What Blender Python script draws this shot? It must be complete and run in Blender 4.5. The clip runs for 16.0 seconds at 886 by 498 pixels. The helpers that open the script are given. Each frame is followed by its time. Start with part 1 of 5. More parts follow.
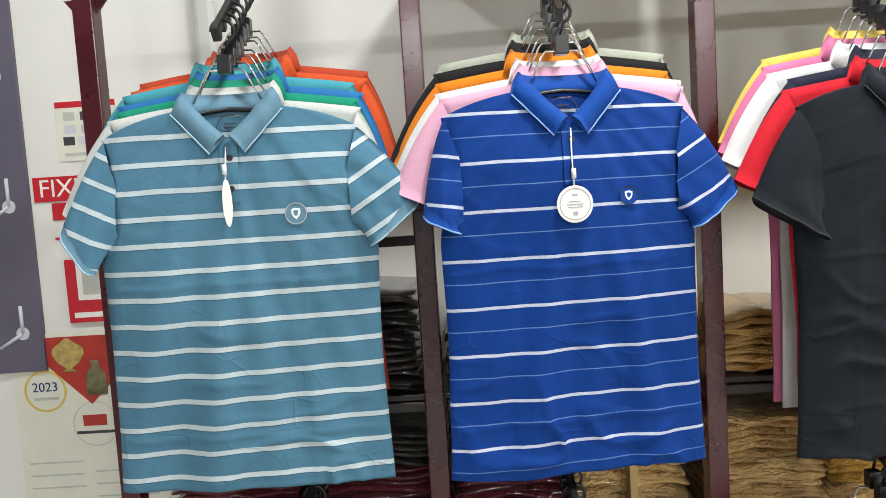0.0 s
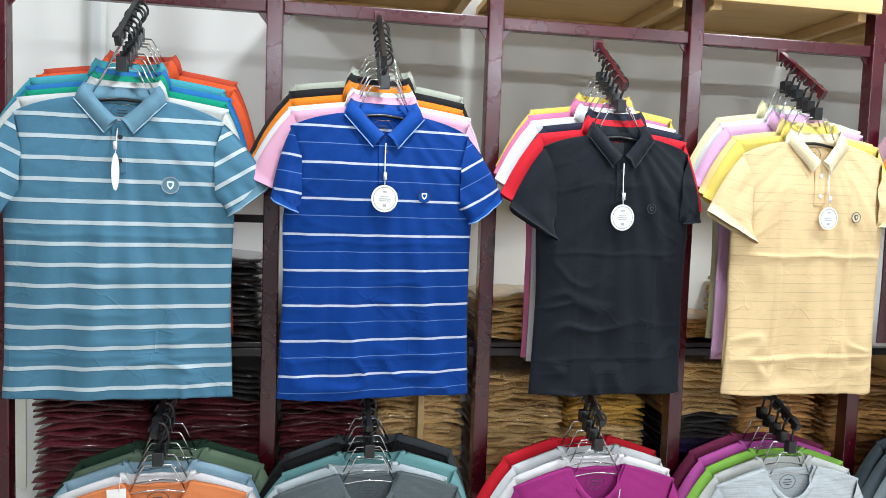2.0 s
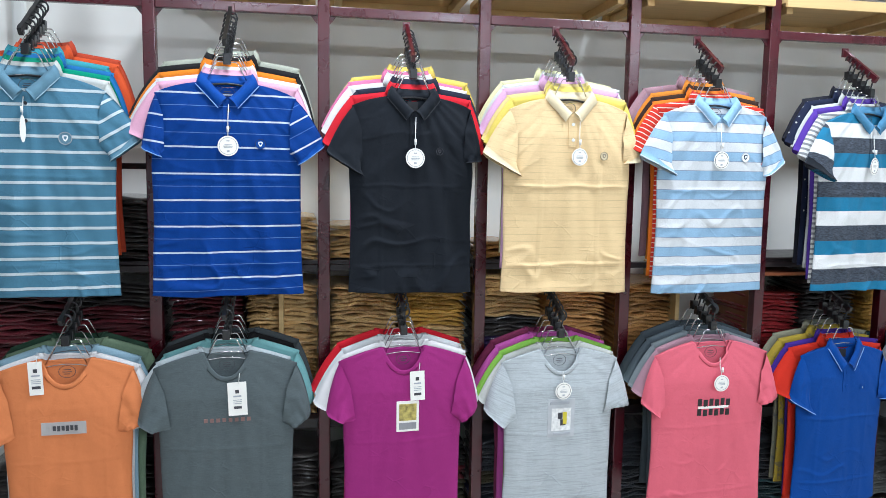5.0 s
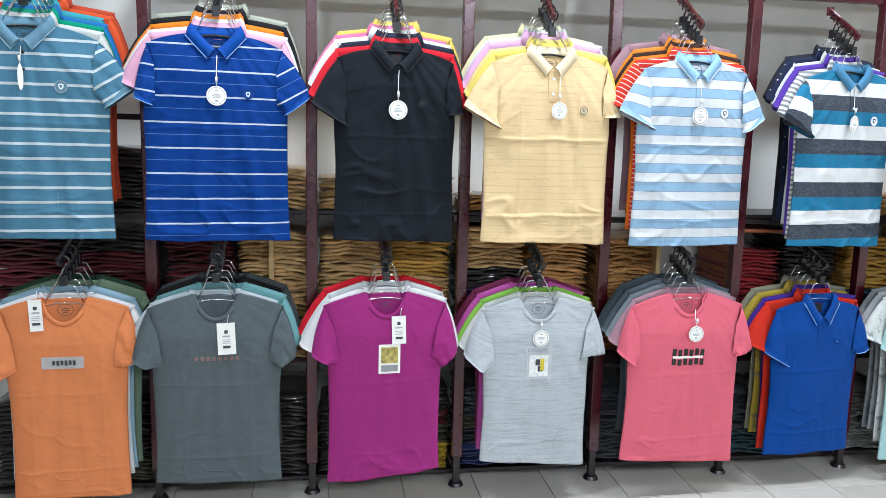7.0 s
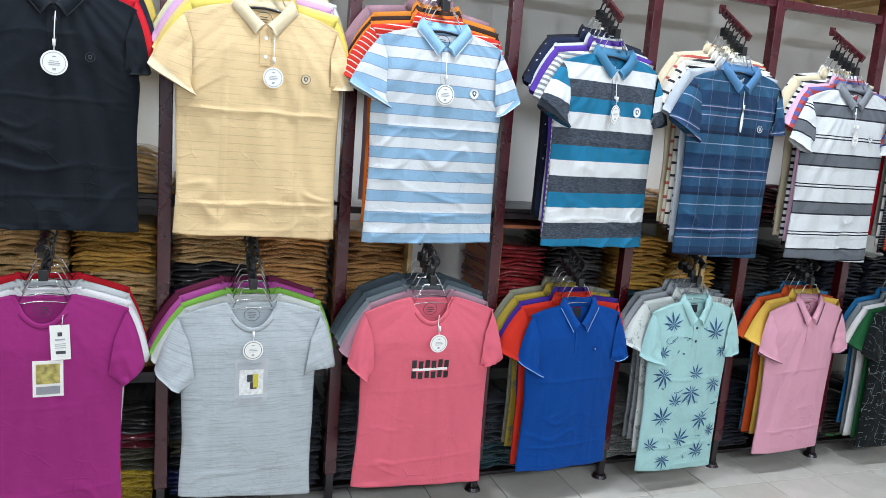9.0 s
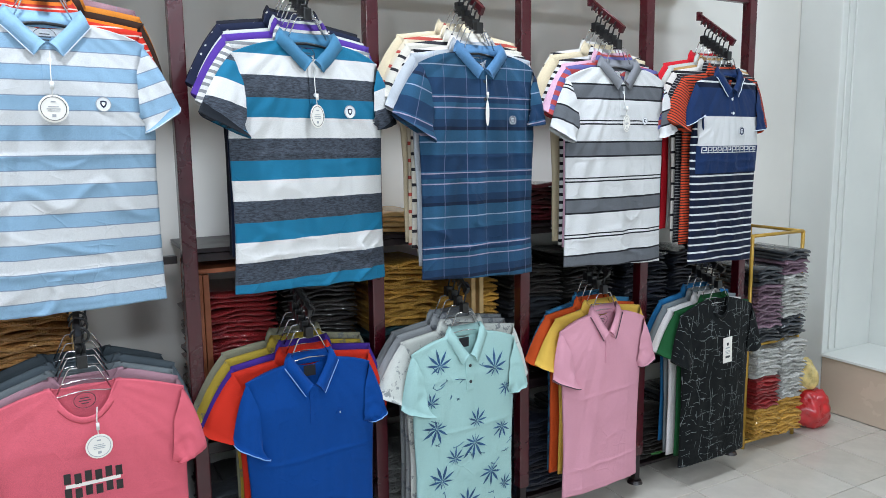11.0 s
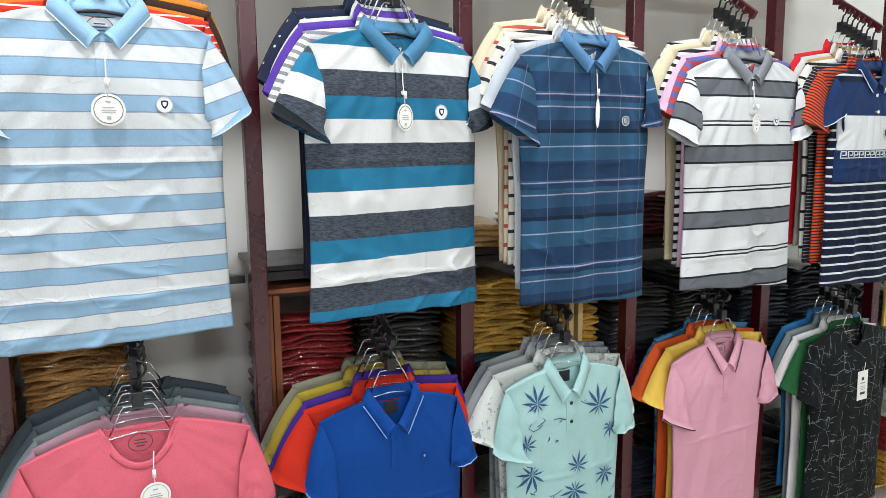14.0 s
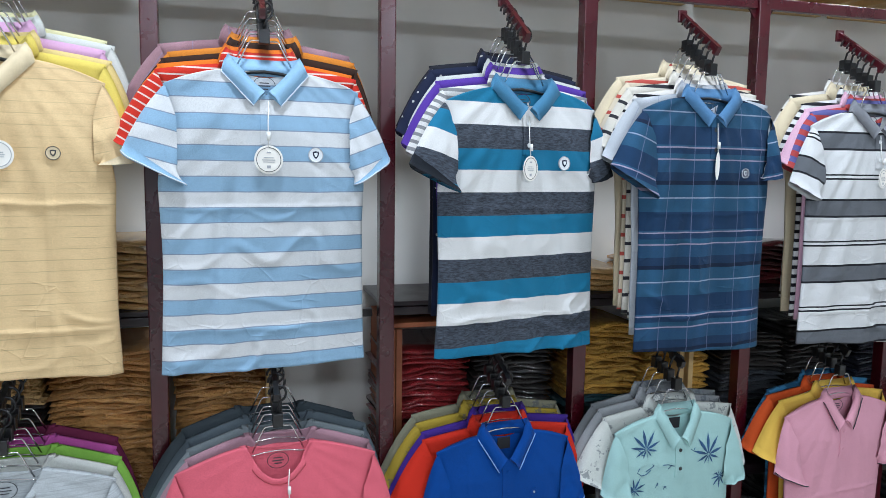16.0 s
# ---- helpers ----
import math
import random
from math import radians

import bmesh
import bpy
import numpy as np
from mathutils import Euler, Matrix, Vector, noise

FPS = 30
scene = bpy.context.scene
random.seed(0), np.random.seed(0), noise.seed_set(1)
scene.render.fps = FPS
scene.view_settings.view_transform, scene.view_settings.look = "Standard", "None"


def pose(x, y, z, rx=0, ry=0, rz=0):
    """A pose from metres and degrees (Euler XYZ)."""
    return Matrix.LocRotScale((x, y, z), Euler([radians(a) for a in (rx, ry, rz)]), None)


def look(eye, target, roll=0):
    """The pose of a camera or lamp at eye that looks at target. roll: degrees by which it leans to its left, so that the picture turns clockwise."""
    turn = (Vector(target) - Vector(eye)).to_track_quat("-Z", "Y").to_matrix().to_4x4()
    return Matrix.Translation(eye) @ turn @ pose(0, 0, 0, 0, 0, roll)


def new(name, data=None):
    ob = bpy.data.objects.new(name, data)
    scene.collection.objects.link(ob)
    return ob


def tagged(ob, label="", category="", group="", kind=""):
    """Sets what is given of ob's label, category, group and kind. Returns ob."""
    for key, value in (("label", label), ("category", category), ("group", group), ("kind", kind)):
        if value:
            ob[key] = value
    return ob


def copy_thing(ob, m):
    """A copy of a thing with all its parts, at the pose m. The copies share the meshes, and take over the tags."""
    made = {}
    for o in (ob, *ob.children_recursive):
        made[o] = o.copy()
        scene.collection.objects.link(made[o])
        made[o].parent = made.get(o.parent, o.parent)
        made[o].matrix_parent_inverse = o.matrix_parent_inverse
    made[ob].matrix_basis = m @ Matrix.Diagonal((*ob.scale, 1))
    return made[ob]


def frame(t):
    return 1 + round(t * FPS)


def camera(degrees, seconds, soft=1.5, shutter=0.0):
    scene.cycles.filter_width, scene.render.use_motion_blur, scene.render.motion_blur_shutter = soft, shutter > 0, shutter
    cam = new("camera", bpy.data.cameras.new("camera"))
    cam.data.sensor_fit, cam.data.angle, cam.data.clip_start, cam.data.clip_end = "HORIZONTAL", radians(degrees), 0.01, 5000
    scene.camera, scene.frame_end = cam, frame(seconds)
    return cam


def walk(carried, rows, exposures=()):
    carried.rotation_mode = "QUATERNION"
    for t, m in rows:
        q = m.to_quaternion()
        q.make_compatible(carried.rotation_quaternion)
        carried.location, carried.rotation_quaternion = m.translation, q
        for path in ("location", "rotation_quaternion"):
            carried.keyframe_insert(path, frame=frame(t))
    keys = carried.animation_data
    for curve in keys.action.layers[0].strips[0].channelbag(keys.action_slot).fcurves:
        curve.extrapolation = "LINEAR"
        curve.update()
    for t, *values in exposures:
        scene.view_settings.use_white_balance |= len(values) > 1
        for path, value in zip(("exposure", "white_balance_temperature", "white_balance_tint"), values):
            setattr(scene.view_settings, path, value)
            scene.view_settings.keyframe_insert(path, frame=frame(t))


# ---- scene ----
cam = camera(62.5, 16.0, soft=0.65)
PATH = [
    (0, (0.045, 0.123, 1.602), (-0.001, 2.115, 1.437), -3.6),
    (0.5, (0.139, 0.05, 1.593), (0.153, 2.044, 1.439), -2.3),
    (1, (0.191, -0.034, 1.58), (0.442, 1.944, 1.418), -1.0),
    (1.1, (0.198, -0.057, 1.576), (0.477, 1.919, 1.451), -1.0),
    (1.5, (0.135, -0.225, 1.555), (0.374, 1.757, 1.437), -0.2),
    (2, (0.098, -0.356, 1.568), (0.434, 1.611, 1.427), 2.0),
    (2.5, (0.213, -0.47, 1.579), (0.534, 1.5, 1.449), 1.0),
    (3, (0.319, -0.609, 1.55), (0.626, 1.365, 1.456), 1.1),
    (3.5, (0.36, -0.721, 1.54), (0.714, 1.243, 1.42), -0.6),
    (4, (0.379, -0.872, 1.519), (0.699, 1.094, 1.339), 0.4),
    (4.2, (0.399, -0.916, 1.522), (0.766, 1.04, 1.327), 0.6),
    (6.3, (0.659, -1.209, 1.424), (0.934, 0.757, 1.178), 0.9),
    (6.5, (0.643, -1.203, 1.439), (0.897, 0.758, 1.143), 0.6),
    (7, (0.63, -1.196, 1.421), (0.939, 0.759, 1.133), 1.4),
    (7.5, (0.628, -1.149, 1.43), (1.064, 0.771, 1.079), 1.5),
    (8, (0.799, -1.088, 1.412), (1.273, 0.829, 1.096), 0.5),
    (8.5, (1.033, -1.038, 1.423), (1.513, 0.873, 1.079), -0.6),
    (9, (1.213, -0.883, 1.442), (1.887, 0.971, 1.112), 4.5),
    (9.5, (1.417, -0.786, 1.423), (2.138, 1.055, 1.119), 0.5),
    (10, (1.662, -0.75, 1.436), (2.284, 1.129, 1.154), 0.8),
    (10.2, (1.759, -0.745, 1.429), (2.475, 1.103, 1.162), 1.3),
    (12.3, (2.138, -0.207, 1.488), (3.18, 1.473, 1.188), -1.8),
    (12.5, (2.167, -0.201, 1.479), (3.196, 1.493, 1.211), -2.1),
    (13, (2.165, -0.18, 1.483), (3.025, 1.607, 1.23), -2.0),
    (13.5, (2.131, -0.192, 1.509), (2.932, 1.615, 1.209), -1.2),
    (14, (2.03, -0.248, 1.469), (2.829, 1.563, 1.183), -0.6),
    (14.5, (1.941, -0.281, 1.48), (2.546, 1.611, 1.249), 0.0),
    (15, (1.901, -0.288, 1.505), (2.386, 1.632, 1.226), 0.5),
    (15.5, (1.903, -0.309, 1.505), (2.431, 1.607, 1.286), 0.6),
    (16, (1.926, -0.312, 1.532), (2.491, 1.594, 1.311), 0.8),
]
EXPOSURES = [(0, -0.01, 6650, 10), (0.5, 0.06, 7000, 10), (1, 0.14, 6900, 10), (2, 0.04, 6100, 10), (3, -0.06, 6000, 10), (4.2, -0.11, 5800, 10), (6.5, -0.06, 5850, 10), (8.5, -0.14, 5850, 10),
             (10, -0.31, 5750, 10), (12.3, -0.22, 6250, 10), (13, -0.16, 6400, 10), (14.5, -0.24, 6200, 10), (15.2, -0.44, 5800, 10), (16, -0.52, 5750, 10)]
walk(cam, [(t, look(eye, target, roll)) for t, eye, target, roll in PATH], EXPOSURES)

# ---------------------------------------------------------------- light
world = bpy.data.worlds.new("world")
scene.world = world
world.use_nodes = True
world.node_tree.nodes["Background"].inputs[0].default_value = (0.9, 0.95, 1.0, 1)
world.node_tree.nodes["Background"].inputs[1].default_value = 0.25


# An area light at ceiling height; no fitting is modelled or in view.
def unseen_ceiling_light(x, y, watts, size=0.6, long=0.6, z=2.93):
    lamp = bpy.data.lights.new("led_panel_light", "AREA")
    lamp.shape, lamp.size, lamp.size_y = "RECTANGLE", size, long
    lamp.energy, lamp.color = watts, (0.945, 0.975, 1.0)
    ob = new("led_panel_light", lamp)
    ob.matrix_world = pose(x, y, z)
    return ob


# Near row set from shadows under the collars; y=-3.2 row is added frontal fill.
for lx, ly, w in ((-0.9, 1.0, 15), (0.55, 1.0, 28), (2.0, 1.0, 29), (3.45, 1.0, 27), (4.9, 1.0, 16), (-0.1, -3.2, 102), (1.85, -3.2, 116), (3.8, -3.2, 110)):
    unseen_ceiling_light(lx, ly, w, *((0.18, 0.18) if ly > 0 else (0.6, 0.6)))
scene.view_settings.exposure = 0.0

# ---------------------------------------------------------------- materials
MATS = {}


def srgb(h):
    v = [int(h[i:i + 2], 16) / 255 for i in (0, 2, 4)]
    return tuple(c / 12.92 if c <= 0.04045 else ((c + 0.055) / 1.055) ** 2.4 for c in v) + (1.0,)


class Tree:
    """Short hand for node trees."""

    def __init__(self, name):
        self.mat = bpy.data.materials.new(name)
        self.mat.use_nodes = True
        self.t = self.mat.node_tree
        self.bsdf = self.t.nodes["Principled BSDF"]

    def add(self, kind):
        n = self.t.nodes.new(kind)
        return n

    def link(self, a, b):
        self.t.links.new(a, b)

    def put(self, sock, v):
        if isinstance(v, bpy.types.NodeSocket):
            self.link(v, sock)
        else:
            sock.default_value = v

    def math(self, op, a, b=0.0, c=0.0):
        n = self.t.nodes.new("ShaderNodeMath")
        n.operation = op
        self.put(n.inputs[0], a)
        self.put(n.inputs[1], b)
        self.put(n.inputs[2], c)
        return n.outputs[0]

    def mix(self, f, a, b, kind="MIX"):
        n = self.t.nodes.new("ShaderNodeMix")
        n.data_type, n.blend_type = "RGBA", kind
        self.put(n.inputs[0], f)
        self.put(n.inputs[6], a)
        self.put(n.inputs[7], b)
        return n.outputs[2]

    def coords(self):
        n = self.t.nodes.new("ShaderNodeTexCoord")
        return n.outputs["Object"]

    def scaled(self, vec, s):
        n = self.t.nodes.new("ShaderNodeMapping")
        self.link(vec, n.inputs[0])
        n.inputs["Scale"].default_value = s
        return n.outputs[0]

    def noise(self, vec, scale, detail=3.0, rough=0.55):
        n = self.t.nodes.new("ShaderNodeTexNoise")
        self.link(vec, n.inputs["Vector"])
        n.inputs["Scale"].default_value = scale
        n.inputs["Detail"].default_value = detail
        n.inputs["Roughness"].default_value = rough
        return n.outputs[0]

    def ramp(self, f, stops, kind="LINEAR"):
        n = self.t.nodes.new("ShaderNodeValToRGB")
        n.color_ramp.interpolation = kind
        e = n.color_ramp.elements
        while len(e) > 1:
            e.remove(e[0])
        e[0].position, e[0].color = stops[0][0], stops[0][1]
        for p, c in stops[1:]:
            k = e.new(p)
            k.color = c
        self.link(f, n.inputs[0])
        return n.outputs[0]

    def bump(self, height, strength, dist=0.002):
        n = self.t.nodes.new("ShaderNodeBump")
        n.inputs["Strength"].default_value = strength
        n.inputs["Distance"].default_value = dist
        self.link(height, n.inputs["Height"])
        self.link(n.outputs[0], self.bsdf.inputs["Normal"])

    def xyz(self, vec):
        n = self.t.nodes.new("ShaderNodeSeparateXYZ")
        self.link(vec, n.inputs[0])
        return n.outputs

    def random(self):
        return self.t.nodes.new("ShaderNodeObjectInfo").outputs["Random"]


def grey(v):
    return (v, v, v, 1.0)


def cloth(name, base, bands=None, period=0.1, offset=0.0, extra="", rough=0.8, second=None):
    """Knitted cotton. bands: [(start 0..1, colour)] repeated down the cloth every period metres."""
    if name in MATS:
        return MATS[name]
    k = Tree(name)
    v = k.coords()
    sx, sy, sz = k.xyz(v)
    col = base
    warp = k.math("MULTIPLY", k.math("SUBTRACT", k.noise(v, 9.0, 2), 0.5), 0.0035)
    zz = k.math("ADD", sz, warp)
    if bands:
        f = k.math("FRACT", k.math("DIVIDE", k.math("SUBTRACT", offset, zz), period))
        col = k.ramp(f, bands, "CONSTANT")
    if second:
        per2, start, colour = second
        f2 = k.math("FRACT", k.math("DIVIDE", k.math("ADD", sx, 5.0), per2))
        col = k.mix(k.math("MULTIPLY", k.math("LESS_THAN", f2, start), 0.6), col, colour)
    if extra == "slub":
        w = k.noise(k.scaled(v, (9, 9, 190)), 1.0, 3, 0.7)
        line = k.ramp(w, [(0.52, grey(0)), (0.62, grey(1))])
        col = k.mix(k.math("MULTIPLY", line, 0.15), col, tuple(c * 0.72 for c in base[:3]) + (1,))
        pin = k.math("LESS_THAN", k.math("FRACT", k.math("DIVIDE", zz, 0.0245)), 0.075)
        broken = k.ramp(k.noise(k.scaled(v, (16, 16, 41)), 1.0, 2), [(0.4, grey(0.15)), (0.55, grey(1))])
        col = k.mix(k.math("MULTIPLY", k.math("MULTIPLY", pin, broken), 0.6), col, tuple(c * 0.6 for c in base[:3]) + (1,))
    if extra == "streak":
        w = k.noise(k.scaled(v, (40, 40, 420)), 1.0, 4, 0.7)
        col = k.mix(w, tuple(c * 0.8 for c in base[:3]) + (1,), tuple(min(1, c * 1.22 + 0.01) for c in base[:3]) + (1,))
        thread = k.ramp(k.noise(k.scaled(v, (8, 8, 230)), 1.0, 3, 0.6), [(0.52, grey(0)), (0.6, grey(1))])
        col = k.mix(k.math("MULTIPLY", thread, 0.45), col, tuple(c * 0.62 for c in base[:3]) + (1,))
    if extra == "heather":
        w = k.noise(k.scaled(v, (40, 40, 420)), 1.0, 4, 0.7)
        col = k.mix(w, tuple(c * 0.72 for c in base[:3]) + (1,), tuple(min(1, c * 1.3 + 0.01) for c in base[:3]) + (1,))
    if extra == "melange":
        w = k.noise(k.scaled(v, (70, 70, 300)), 1.0, 4, 0.75)
        bw = k.t.nodes.new("ShaderNodeRGBToBW")
        k.link(col, bw.inputs[0])
        dark = k.math("LESS_THAN", bw.outputs[0], 0.12)
        col = k.mix(dark, col, k.mix(1.0, col, k.ramp(w, [(0.38, grey(0.5)), (0.68, grey(1.7))]), "MULTIPLY"))
    if extra == "plaid":
        fx = k.math("FRACT", k.math("DIVIDE", k.math("ADD", sx, 5.03), 0.17))
        shade = k.ramp(fx, [(0.0, grey(0.85)), (0.35, grey(1.0)), (0.5, grey(1.22)), (0.65, grey(1.0)), (0.9, grey(0.85))])
        col = k.mix(1.0, col, shade, "MULTIPLY")
        fine = k.math("FRACT", k.math("DIVIDE", k.math("ADD", sx, 5.0), 0.085))
        col = k.mix(k.math("MULTIPLY", k.math("LESS_THAN", fine, 0.03), 0.4), col, srgb("8d93b4"))
    if extra == "scribble":
        for deg, pitch, thin, gx, gz in ((2, 0.041, 0.03, 30, 7), (88, 0.036, 0.035, 8, 30), (97, 0.053, 0.028, 9, 26), (12, 0.067, 0.022, 26, 9), (60, 0.061, 0.025, 18, 18), (-8, 0.029, 0.03, 34, 11)):
            ca, sa = math.cos(math.radians(deg)), math.sin(math.radians(deg))
            u = k.math("ADD", k.math("MULTIPLY", sx, ca), k.math("MULTIPLY", sz, sa))
            u = k.math("ADD", u, k.math("MULTIPLY", k.noise(v, 6.0 + deg * 0.1, 2), 0.05))
            stroke = k.math("LESS_THAN", k.math("FRACT", k.math("DIVIDE", k.math("ADD", u, 5.0), pitch)), thin * 0.035 / pitch * 1.6)
            gate = k.math("GREATER_THAN", k.noise(k.scaled(v, (gx, 20 + deg, gz)), 1.0, 2), 0.55)
            col = k.mix(k.math("MULTIPLY", k.math("MULTIPLY", stroke, gate), 0.6), col, srgb("a3adab"))
    if extra == "dots":
        n = k.t.nodes.new("ShaderNodeTexVoronoi")
        k.link(v, n.inputs["Vector"])
        n.inputs["Scale"].default_value = 42.0
        col = k.mix(k.math("LESS_THAN", n.outputs["Distance"], 0.16), col, srgb("c9c8c0"))
    if extra == "print":
        w = k.noise(v, 26.0, 4, 0.75)
        ink = k.ramp(w, [(0.56, grey(0)), (0.585, grey(1))])
        col = k.mix(k.math("MULTIPLY", ink, 0.6), col, srgb("5c6470"))
    if extra == "fronds":
        w = k.noise(k.scaled(v, (14, 14, 34)), 1.0, 3, 0.7)
        ink = k.ramp(w, [(0.5, grey(0)), (0.53, grey(1))])
        col = k.mix(k.math("MULTIPLY", ink, 0.75), col, srgb("123a58"))
    big = k.noise(v, 5.0, 3)
    tone = k.ramp(big, [(0.3, grey(0.73)), (0.7, grey(0.78))])
    col = k.mix(1.0, col, tone, "MULTIPLY")
    yarn = k.noise(k.scaled(v, (620, 620, 380)), 1.0, 2, 0.7)
    col = k.mix(1.0, col, k.ramp(yarn, [(0.3, grey(0.86)), (0.7, grey(1.12))]), "MULTIPLY")
    k.put(k.bsdf.inputs["Base Color"], col)
    k.bsdf.inputs["Roughness"].default_value = rough
    k.bsdf.inputs["Sheen Weight"].default_value = 0.03
    k.bsdf.inputs["Specular IOR Level"].default_value = 0.2
    weave = k.noise(k.scaled(v, (1400, 1400, 900)), 1.0, 1)
    crease = k.noise(k.scaled(v, (8, 8, 13)), 1.0, 3, 0.5)
    fine = k.noise(k.scaled(v, (45, 45, 30)), 1.0, 3, 0.6)
    # sharp straight wrinkles in patches, more of them towards the hem
    vor = k.t.nodes.new("ShaderNodeTexVoronoi")
    vor.feature = "DISTANCE_TO_EDGE"
    k.link(k.scaled(v, (15, 15, 21)), vor.inputs["Vector"])
    vor.inputs["Scale"].default_value = 1.0
    ridge = k.ramp(vor.outputs["Distance"], [(0.0, grey(1)), (0.03, grey(0.4)), (0.09, grey(0))])
    gate = k.ramp(k.noise(k.scaled(v, (6.5, 6.5, 8.5)), 1.0, 2), [(0.5, grey(0)), (0.62, grey(1))])
    low = k.ramp(k.math("MULTIPLY", sz, -1.3), [(0.25, grey(0.25)), (0.9, grey(1))])
    wrinkle = k.math("MULTIPLY", k.math("MULTIPLY", ridge, gate), low)
    height = k.math("ADD", k.math("MULTIPLY", weave, 0.04), k.math("MULTIPLY", crease, 0.8))
    k.bump(k.math("ADD", k.math("ADD", height, k.math("MULTIPLY", wrinkle, 0.26)), k.math("MULTIPLY", fine, 0.14)), 0.6, 0.009)
    MATS[name] = k.mat
    return k.mat


def plain(name, colour, rough=0.5, metal=0.0, coat=0.0, vary=0.12, scale=14.0, bump=0.0, emit=0.0):
    if name in MATS:
        return MATS[name]
    k = Tree(name)
    v = k.coords()
    n = k.noise(v, scale, 4)
    k.put(k.bsdf.inputs["Base Color"], k.mix(1.0, colour, k.ramp(n, [(0.3, grey(1 - vary)), (0.7, grey(1 + vary))]), "MULTIPLY"))
    k.put(k.bsdf.inputs["Roughness"], k.math("ADD", k.math("MULTIPLY", k.math("SUBTRACT", n, 0.5), 0.25), rough))
    k.bsdf.inputs["Metallic"].default_value = metal
    k.bsdf.inputs["Coat Weight"].default_value = coat
    k.bsdf.inputs["Coat Roughness"].default_value = 0.2
    if bump:
        k.bump(k.noise(v, scale * 6, 4), bump, 0.003)
    MATS[name] = k.mat
    return k.mat


def packet(name, colour, gloss=0.9, vary=0.5):
    """A folded garment in a clear bag."""
    if name in MATS:
        return MATS[name]
    k = Tree(name)
    v = k.coords()
    r = k.random()
    col = k.mix(1.0, colour, k.ramp(r, [(0.0, grey(1 - vary)), (1.0, grey(1 + vary))]), "MULTIPLY")
    k.put(k.bsdf.inputs["Base Color"], col)
    k.bsdf.inputs["Roughness"].default_value = 0.7
    k.bsdf.inputs["Coat Weight"].default_value = gloss
    k.bsdf.inputs["Coat Roughness"].default_value = 0.07
    off = k.t.nodes.new("ShaderNodeVectorMath")
    off.operation = "ADD"
    k.link(v, off.inputs[0])
    k.link(k.math("MULTIPLY", r, 40.0), off.inputs[1])
    k.bump(k.noise(k.scaled(off.outputs[0], (26, 26, 60)), 1.0, 4, 0.7), 1.0, 0.045)
    MATS[name] = k.mat
    return k.mat


def wall_paint(name, colour):
    k = Tree(name)
    v = k.coords()
    stain = k.ramp(k.noise(v, 1.3, 5, 0.6), [(0.3, grey(0.93)), (0.7, grey(1.03))])
    k.put(k.bsdf.inputs["Base Color"], k.mix(1.0, colour, stain, "MULTIPLY"))
    k.bsdf.inputs["Roughness"].default_value = 0.55
    k.bump(k.noise(v, 60, 4), 0.15, 0.002)
    return k.mat


def plywood(name, colour):
    k = Tree(name)
    v = k.coords()
    g = k.noise(k.scaled(v, (3, 40, 40)), 1.0, 5, 0.6)
    k.put(k.bsdf.inputs["Base Color"], k.mix(g, tuple(c * 0.75 for c in colour[:3]) + (1,), tuple(min(1, c * 1.15) for c in colour[:3]) + (1,)))
    k.bsdf.inputs["Roughness"].default_value = 0.6
    k.bump(g, 0.2, 0.002)
    MATS[name] = k.mat
    return k.mat


M_WALL = wall_paint("grey_white_wall_paint", srgb("e2e1da"))
M_WALL_END = wall_paint("white_wall_paint", srgb("dfe2dd"))
# Greys of the unseen walls and ceiling, chosen for how much light they bounce.
M_OPPOSITE = wall_paint("bounce_grey_wall", srgb("949698"))
M_CEIL = wall_paint("bounce_grey_ceiling", srgb("b4b4b2"))
M_STEEL = plain("maroon_painted_steel", srgb("420613"), 0.28, 0.0, 0.4, 0.22, 9.0, 0.1)
M_DARKSTEEL = plain("dark_painted_steel", srgb("1c1114"), 0.4, 0.0, 0.2, 0.2)
M_PLY = plywood("pale_plywood", srgb("cfae74"))
M_CRATE = plywood("orange_brown_wood", srgb("9c5a35"))
M_BLACK = plain("black_plastic", srgb("0f1012"), 0.35, 0.0, 0.2)
M_CHROME = plain("chrome_wire", srgb("d8d8d8"), 0.15, 1.0, 0.0, 0.05)
M_TAG = plain("white_card", srgb("eceae2"), 0.5, 0, 0, 0.03)
M_INK = plain("grey_ink", srgb("3c3c40"), 0.6, 0, 0, 0.05)
M_RED = plain("red_card", srgb("c01f2c"), 0.4, 0, 0.1, 0.05)
M_BRASS = plain("brass_yellow_paint", srgb("c09a3a"), 0.35, 0.3, 0.2, 0.15)
M_GROUT = plain("grey_grout", srgb("8f8a80"), 0.85, 0, 0, 0.15, 30)
M_STRING = plain("white_string", srgb("e6e6e2"), 0.6, 0, 0, 0.03)

# ---------------------------------------------------------------- mesh helpers


def mesh_of(name, verts, faces, smooth=True):
    me = bpy.data.meshes.new(name)
    me.from_pydata([tuple(v) for v in verts], [], faces)
    if smooth:
        me.polygons.foreach_set("use_smooth", [True] * len(me.polygons))
    me.update()
    return me


def put_mesh(name, me, material, parent=None, m=None, label=""):
    ob = new(name, me)
    if material is not None:
        if not me.materials:
            me.materials.append(material)
        elif me.materials[0] != material:
            ob.material_slots[0].link = "OBJECT"
            ob.material_slots[0].material = material
    if parent is not None:
        ob.parent = parent
    if m is not None:
        ob.matrix_basis = m
    return tagged(ob, label) if label else ob


def part(name, bm, material, parent=None, label=""):
    me = bpy.data.meshes.new(name)
    bm.to_mesh(me)
    bm.free()
    return put_mesh(name, me, material, parent, None, label)


